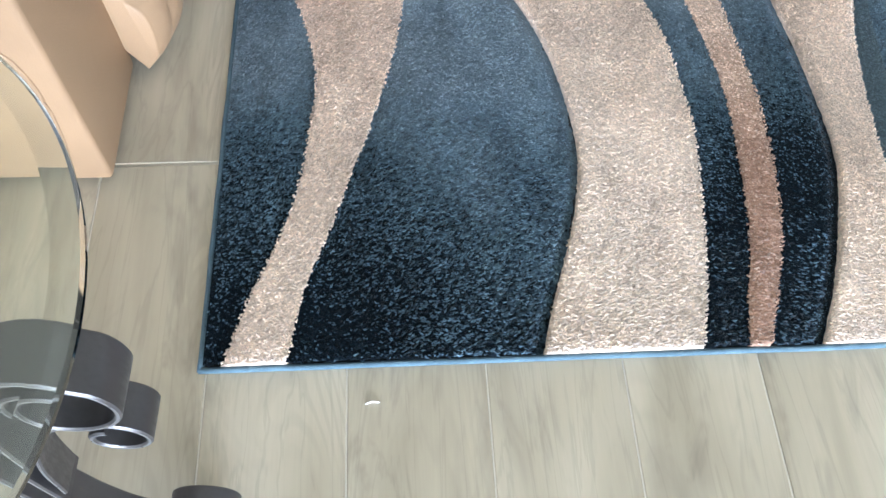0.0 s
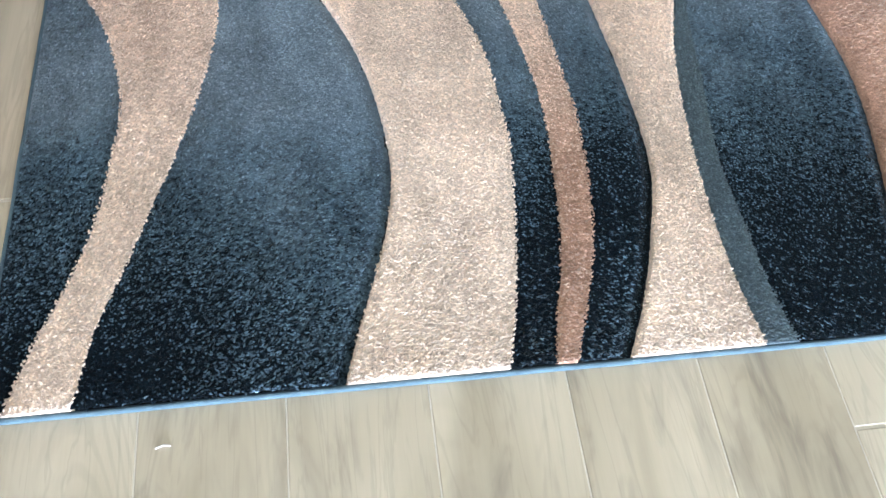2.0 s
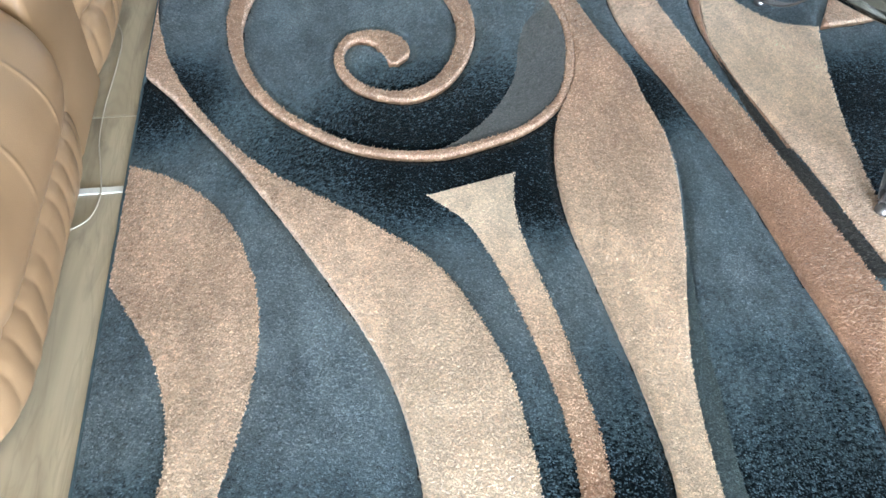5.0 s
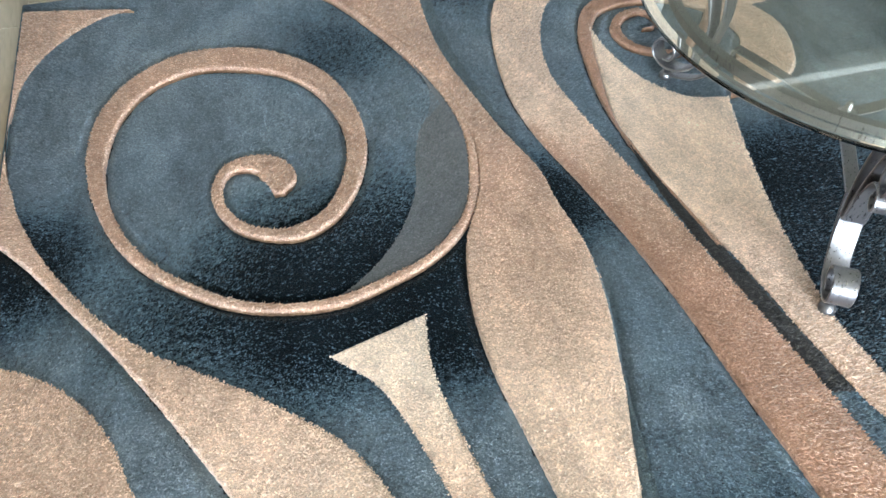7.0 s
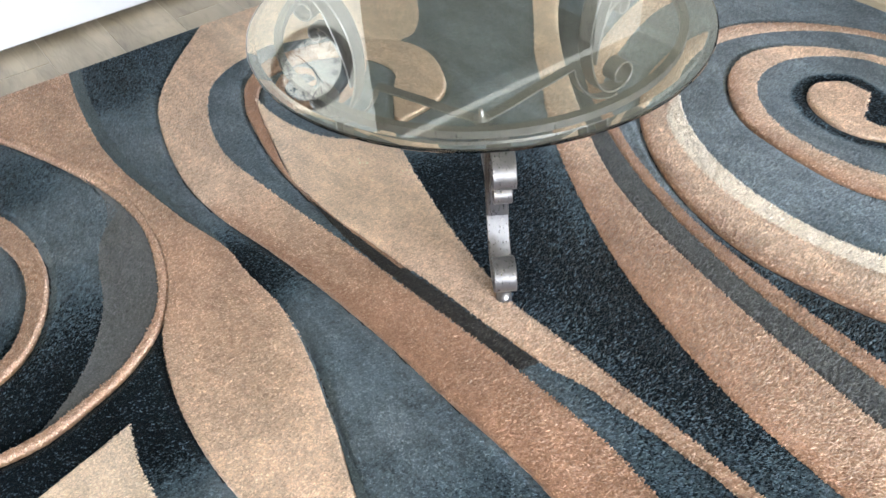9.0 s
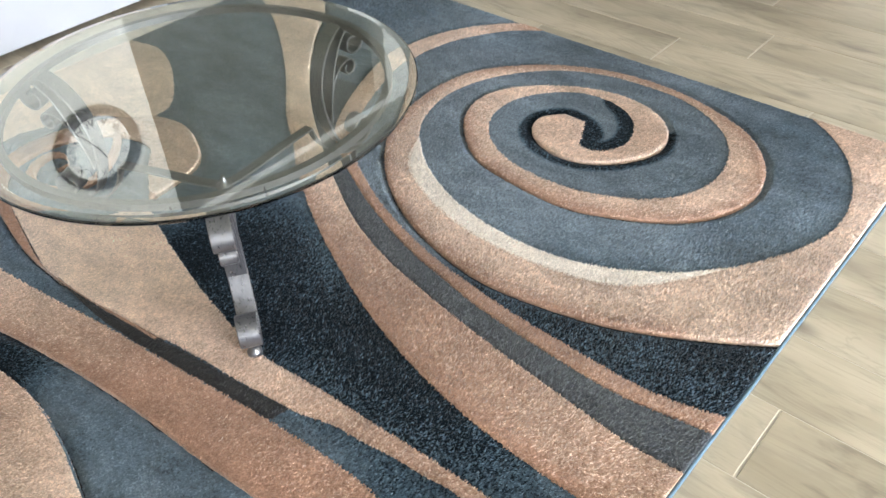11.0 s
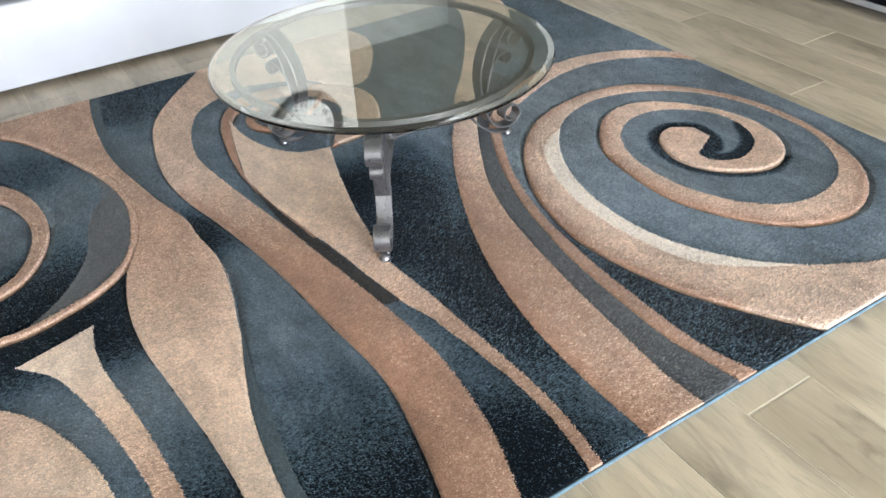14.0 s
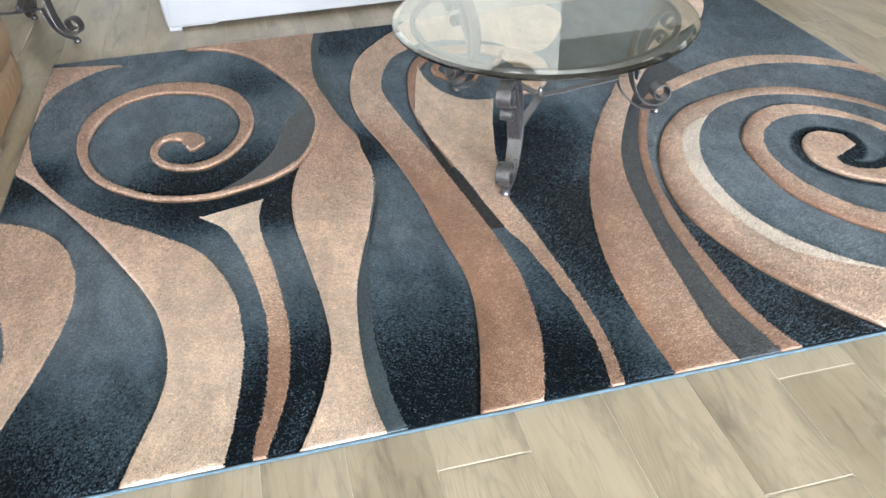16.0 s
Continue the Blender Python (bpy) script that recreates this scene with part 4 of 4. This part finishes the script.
def glass_table(name, label, at, r, height, angles, shapes, hoop_r, foot_u, hub_z, foot_z, metal=STEEL):
    """Round glass on a hoop and three scrolled flat-bar legs joined at a hub."""
    top = height - 0.012
    table = thing(name, label, "table", at, group="end tables beside the sofas" if name == "end_table" else "")
    pane = part("glass_top", glass_disc(r, height, 0.012, 0.02), GLASS, table, "clear round glass with sloped rim", crease=8)
    pane.visible_shadow = False
    part("hoop", hoop(hoop_r, 0.017, top - 0.017, top - 0.001), metal, table, "flat pewter ring under the glass")
    shapes = [[(u, foot_z + z) for u, z in pts] for pts in shapes]
    for a in angles:
        m = pose(0, 0, 0, 0, 0, a)
        leg = bar("leg", shapes[0], 0.046, 0.006, metal, table, m)
        for nm, shape, w in (("upper_scroll", shapes[1], 0.044), ("small_scroll", shapes[2], 0.036), ("foot_strip", shapes[3], 0.03)):
            bar(nm, shape, w, 0.005, metal, leg, Matrix())
        o = new("foot_cap", mesh_from("foot_cap", lathe([(0.013, 0), (0.0165, 0.003), (0.0165, 0.012), (0.012, 0.018), (0.006, 0.026)]), STEEL, True))
        o.parent, o.matrix_local = leg, pose(foot_u + 0.004, 0, foot_z)
        u, z = shapes[3][0]
        bar("brace", [(0.012, hub_z), (u * 0.21, hub_z + 0.001), (u * 0.6, hub_z * 0.6 + z * 0.4 + 0.004), (u, z)], 0.03, 0.005, metal, table, m)
    part("hub_bolt", lathe([(0.02, hub_z - 0.006), (0.02, hub_z + 0.004), (0.009, hub_z + 0.006), (0.008, hub_z + 0.022), (0.004, hub_z + 0.03)]), STEEL, table, "pewter hub bolt", True)
    return table


RUG_TOP = 0.0125
glass_table("coffee_table", "round clear glass coffee table with pewter scroll legs on rug", (1.800, 1.243, 0), 0.495, 0.437, (-122.6, 0.5, 116.5), COFFEE_LEG, 0.437, 0.445, 0.15, RUG_TOP)
glass_table("end_table", "round glass end table with dark scroll legs beside the beige sofa", (-0.234, -0.188, 0), 0.307, 0.562, (-2.0, 118.0, 238.0), END_LEG, 0.2, 0.266, 0.13, 0.0, DARK_STEEL)
glass_table("end_table", "round glass end table with scroll legs between the two sofas", (-0.17, 2.83, 0), 0.307, 0.562, (-28.0, 92.0, 212.0), END_LEG, 0.2, 0.266, 0.13, 0.0, DARK_STEEL)

# ---- sofas ----


def cushion(bm, lo, hi, bulge, wrinkle=0.0, seed=0.0, n=22, power=5.0):
    """A stuffed rounded block: a superellipsoid with puckers towards its ends along y."""
    c = [(a + b) / 2 for a, b in zip(lo, hi)]
    h = [(b - a) / 2 for a, b in zip(lo, hi)]
    start = len(bm.verts)
    made = bmesh.ops.create_cube(bm, size=2.0)
    bmesh.ops.subdivide_edges(bm, edges=list({e for v in made["verts"] for e in v.link_edges}), cuts=n, use_grid_fill=True)
    bm.verts.ensure_lookup_table()
    for v in bm.verts[start:]:
        p = v.co
        k = (abs(p.x) ** power + abs(p.y) ** power + abs(p.z) ** power) ** (1 / power)
        q = p / k
        puff = 1 + bulge * (1 - q.y**2) * (1 - 0.5 * q.z**2)
        pleat = wrinkle * math.sin(9 * q.z + 5 * noise.noise((seed, q.z * 3, q.x))) * abs(q.y) ** 3 + wrinkle * 0.8 * noise.noise((q.x * 3 + seed, q.y * 7, q.z * 5))
        v.co = (c[0] + h[0] * q.x * puff + pleat, c[1] + h[1] * q.y, c[2] + h[2] * q.z)
    return bm


FOOT_PROFILE = [(0.055, 0.014), (0.074, 0.04), (0.082, 0.09), (0.078, 0.135), (0.058, 0.165), (0.083, 0.19), (0.105, 0.235), (0.11, 0.29), (0.098, 0.35), (0.06, 0.405), (0.0, 0.44), (-0.12, 0.46)]


def footrest(y0, y1, seed):
    """A stuffed pad over a gathered skirt: pleats in the skirt, folds across the pad."""
    bm = bmesh.new()
    prof = spline(FOOT_PROFILE, 0.0085)
    ny, nz = 170, len(prof) - 1
    rows = []
    for i in range(ny + 1):
        s = i / ny
        y = y0 + (y1 - y0) * s
        ends = 1 - abs(2 * s - 1) ** 7
        row = []
        for k, (x, z) in enumerate(prof):
            q = z / 0.46
            skirt = max(0.0, min(1.0, (0.19 - z) / 0.05)) * min(1.0, z / 0.05)
            pad = max(0.0, min(1.0, (z - 0.17) / 0.05))
            lean = s * 78 - 26 * z * s + 2.2 * noise.noise((s * 6, z * 9, seed))
            pleat = 0.006 * (abs(math.sin(lean * 0.5)) ** 0.7 - 0.5) * skirt * (0.25 + 0.75 * abs(2 * s - 1))
            gather = 0.0022 * math.sin(s * 120 + 3 * noise.noise((s * 9, z * 20, seed))) * math.exp(-((z - 0.185) / 0.03) ** 2) * (0.3 + abs(2 * s - 1))
            fold = 0.0
            for at, drift, w in ((0.70, 0.0, 0.005), (0.45, -0.03, 0.005)):
                fold += 0.0022 * math.exp(-((s - at - drift * (0.44 - z)) / w) ** 2) * pad * max(0.0, min(1.0, (z - 0.2) / 0.12))
            soft = 0.008 * noise.noise((s * 3.2, z * 8, seed + 9)) * pad
            pinch = 0.006 * noise.noise((s * 5, z * 34, seed + 4)) * pad * abs(2 * s - 1) ** 4
            tuck = 0.075 * (1 - ends) * pad + 0.03 * (1 - ends)
            row.append((x - tuck + (pleat + gather + fold + soft + pinch) * ends, y + 0.01 * (2 * s - 1) * math.sin(math.pi * min(1, q)), z - 0.03 * (1 - ends) * max(0.0, q - 0.5)))
        rows.append(row)
    vs = grid_faces(bm, rows)
    for end in (vs[0], vs[-1]):
        bm.faces.new(end)
    return bm


def beige_sofa():
    sofa = thing("sofa", "beige leather reclining sofa with puffed pleated seats beside the rug", "sofa", (-0.15, 0.304, 0))
    # x runs out of the front, y along the sofa
    for y0 in (0.0, 1.93):
        arm = part("arm", boxed((-0.88, y0, 0.012), (0.0, y0 + 0.225, 0.56), 0.008, 3), BEIGE_LEATHER, sofa, "", True)
        part("arm_pad", cushion(bmesh.new(), (-0.85, y0 - 0.02, 0.52), (0.03, y0 + 0.255, 0.68), 0.05, 0.004, y0), BEIGE_LEATHER, arm, "", True)
    part("console", boxed((-0.86, 0.875, 0.012), (0.06, 1.145, 0.5), 0.016, 3), BEIGE_LEATHER, sofa, "", True)
    for y0, y1 in ((0.212, 0.9), (1.12, 1.95)):
        part("footrest", footrest(y0, y1, y0 + 3), BEIGE_LEATHER, sofa, "puckered leather footrest", True)
        part("seat_cushion", cushion(bmesh.new(), (-0.72, y0 + 0.03, 0.34), (0.02, y1 - 0.03, 0.5), 0.05, 0.004, y0), BEIGE_LEATHER, sofa, "", True)
        part("back_cushion", cushion(bmesh.new(), (-0.9, y0 + 0.01, 0.46), (-0.6, y1 - 0.01, 1.02), 0.15, 0.008, y0 + 7), BEIGE_LEATHER, sofa, "", True)
    seam = spline([(-0.12, 0.33), (-0.05, 0.275), (-0.035, 0.23), (-0.034, 0.142), (-0.05, 0.039), (-0.056, 0.014)], 0.01)
    part("seam", tube(bmesh.new(), [(x, -0.0005, z) for x, z in seam], 0.0028, 6), BEIGE_LEATHER, sofa, "raised seam on the arm's side panel", True)
    part("back_frame", boxed((-0.98, 0.02, 0.012), (-0.84, 2.14, 0.95), 0.03, 3), BEIGE_LEATHER, sofa, "", True)
    return sofa


def white_sofa():
    sofa = thing("sofa", "white leather sofa with a plain low front standing on the tiles", "sofa", (0.43, 2.69, 0))
    w = 2.7
    part("base", boxed((0.06, 0.0, 0.022), (w - 0.06, 0.8, 0.345), 0.012, 3), WHITE_LEATHER, sofa, "", True)
    for x0 in (0.0, w - 0.06):
        s = 0.05 if x0 == 0.0 else -0.05
        part("leg", boxed((x0 + s, 0.008, 0.0), (x0 + s + 0.06, 0.08, 0.03), 0.005), WHITE_LEATHER, sofa)
        part("leg", boxed((x0 + s, 0.7, 0.0), (x0 + s + 0.06, 0.78, 0.03), 0.005), WHITE_LEATHER, sofa)
    for x0 in (0.0, w - 0.24):
        bm = boxed((x0, 0.003, 0.012), (x0 + 0.24, 0.82, 0.62), 0.02, 3)
        for v in bm.verts:
            v.co.x += (0.045 if x0 == 0.0 else -0.045) * max(0.0, 1 - v.co.z / 0.4)
        part("arm", bm, WHITE_LEATHER, sofa, "", True)
    for k in range(3):
        a = 0.245 + k * (w - 0.49) / 3
        b = a + (w - 0.49) / 3 - 0.004
        bm = bmesh.new()
        cushion(bm, (-0.34, a, 0.0), (0.34, b, 0.16), 0.02, 0.004, k)
        bm.transform(Matrix(((0, 1, 0, 0), (1, 0, 0, 0.35), (0, 0, 1, 0.345), (0, 0, 0, 1))))
        part("seat_cushion", bm, WHITE_LEATHER, sofa, "", True)
        bm = bmesh.new()
        cushion(bm, (-0.12, a, 0.0), (0.12, b, 0.42), 0.05, 0.006, k + 4)
        bm.transform(Matrix(((0, 1, 0, 0), (1, 0, 0, 0.66), (0, 0, 1, 0.47), (0, 0, 0, 1))))
        part("back_cushion", bm, WHITE_LEATHER, sofa, "", True)
    part("back_frame", boxed((0.02, 0.74, 0.03), (w - 0.02, 0.84, 0.8), 0.02, 3), WHITE_LEATHER, sofa, "", True)
    return sofa


beige_sofa()
white_sofa()

# ---- media stand ----
stand = thing("media_stand", "black glass media stand with silver frame and mahogany posts", "stand", (4.12, 0.70, 0))
for y0 in (0.0, 1.5):
    part("post", boxed((0.0, y0 - 0.03, 0.0), (0.07, y0 + 0.045, 0.62), 0.006), MAHOGANY, stand, "mahogany corner post")
    part("post", boxed((0.38, y0 - 0.03, 0.0), (0.45, y0 + 0.045, 0.62), 0.006), MAHOGANY, stand, "mahogany corner post")
for y0 in (0.047, 1.45):
    part("upright", boxed((0.0, y0, 0.0), (0.03, y0 + 0.018, 0.6), 0.003), SILVER, stand, "silver upright")
for z in (0.05, 0.33, 0.6):
    shelf = part("shelf", boxed((0.01, 0.065, z), (0.44, 1.45, z + 0.01), 0.002), BLACK, stand, "black glass shelf")
    part("rail", boxed((0.0, 0.065, z - 0.012), (0.012, 1.45, z + 0.012), 0.002), SILVER, stand, "silver front rail")
part("back_panel", boxed((0.42, 0.065, 0.06), (0.435, 1.45, 0.6)), BLACK, stand)

# ---- wall clock ----
clock = thing("wall_clock", "round wall clock with dark rim and black Roman numerals", "clock", (2.415, Y1 - 0.002, 1.865))


def turned(bm, m=pose(0, 0, 0, 90, 0, 0)):
    bm.transform(m)
    return bm


part("rim", turned(lathe([(0.178, 0.0), (0.228, 0.0), (0.238, 0.02), (0.23, 0.052), (0.207, 0.062), (0.186, 0.046), (0.178, 0.018)], 64)), DARKWOOD, clock, "dark bronze rim", True)
part("face", turned(lathe([(0.001, 0.0), (0.18, 0.0), (0.18, 0.02), (0.001, 0.02)], 64)), FACE, clock, "cream paper dial")
for k, word in enumerate(("XII", "I", "II", "III", "IV", "V", "VI", "VII", "VIII", "IX", "X", "XI")):
    text = bpy.data.curves.new("numeral", "FONT")
    text.body, text.size, text.extrude, text.align_x, text.align_y = word, 0.058, 0.001, "CENTER", "CENTER"
    text.materials.append(BLACK)
    a = k * math.tau / 12
    ob = new("numeral", text)
    ob.parent = clock
    ob.matrix_local = pose(0.144 * math.sin(a), -0.022, 0.144 * math.cos(a), 90, 0, 0) @ pose(0, 0, 0, 0, 0, -math.degrees(a))
for nm, ang, ln, w in (("hour_hand", 20, 0.08, 0.008), ("minute_hand", 212, 0.125, 0.006)):
    bm = boxed((-w / 2, -0.026, -0.015), (w / 2, -0.024, ln))
    bm.transform(pose(0, 0, 0, 0, ang, 0))
    part(nm, bm, BLACK, clock)

# ---- small things on the floor ----
CORD = [(-0.17, 1.78), (-0.11, 1.735), (-0.078, 1.67), (-0.071, 1.617), (-0.072, 1.501), (-0.078, 1.361), (-0.074, 1.253), (-0.056, 1.15), (-0.048, 1.079), (-0.059, 1.021), (-0.079, 0.999), (-0.13, 0.97)]
cord = thing("power_cord", "thin beige cord lying loosely between sofa and rug", "cord")
part("cord_line", tube(bmesh.new(), [(x, y, 0.0035) for x, y in spline(CORD, 0.012)], 0.0018, 8), CORD_JACKET, cord, "", True)
flat = thing("cable_cover", "short white flat cable strip running under the rug", "cable")
part("strip", boxed((-0.15, 1.088, 0.0005), (0.02, 1.106, 0.004), 0.001), CABLE, flat)
scrap = thing("paper_scrap", "tiny curled white paper scrap on the tiles", "paper")
part("scrap_strip", tube(bmesh.new(), [(0.215, -0.05, 0.001), (0.224, -0.0475, 0.003), (0.233, -0.0485, 0.001)], 0.001, 6), CABLE, scrap)

# ---- floor planks ----
edges = [1.106 - 0.183 * k for k in range(13, 0, -1)] + [1.106, 1.315, 1.523, 1.733, 1.937, 2.14, 2.35, 2.551, 2.728, 2.905, 3.082, 3.26, 3.457, 3.665, 3.885] + [4.1 + 0.2 * k for k in range(6)]
plank_meshes = {}


def plank_mesh(w, l):
    key = (round(w, 4), round(l, 3))
    if key not in plank_meshes:
        plank_meshes[key] = mesh_from("plank", boxed((0, 0, -0.008), (w, l, 0), 0.0012, 1), TILE)
    return plank_meshes[key]


def start_of(x):
    for u, v in ((-0.175, 0.338), (1.106, -0.118), (1.733, -0.351), (1.937, -0.068), (2.35, -0.245), (3.26, 0.886), (3.457, 0.636), (3.665, 1.156), (3.885, 0.744)):
        if abs(x - u) < 0.06:
            return v
    if 0.0 < x < 1.8:
        return 0.45 + 0.12 * math.sin(9 * x)
    return (x * 1.73) % 1.0


rest = bmesh.new()
for x0, x1 in zip(edges, edges[1:]):
    y = start_of(x0) - 9.0
    while y < 6.0:
        a, b = max(y, Y0), min(y + 1.0, 5.97)
        y += 1.0
        if b - a < 0.03 or x1 < X0 or x0 > X1 - 0.02 or (a > Y1 and x0 < 2.2):
            continue
        lo, hi = max(x0, X0) + 0.0009, min(x1, X1) - 0.0009
        if -2.2 < (a + b) / 2 < 3.9:
            ob = new("plank", plank_mesh(hi - lo, b - a - 0.0046))
            ob.location = (lo, a + 0.0023, 0)
            ob.parent = floor
        else:
            box(rest, (lo, a + 0.0023, -0.008), (hi, b - 0.0023, 0))
tagged(part("plank_field", rest, TILE, floor), "further wood-look planks of the same floor", kind="stuff")
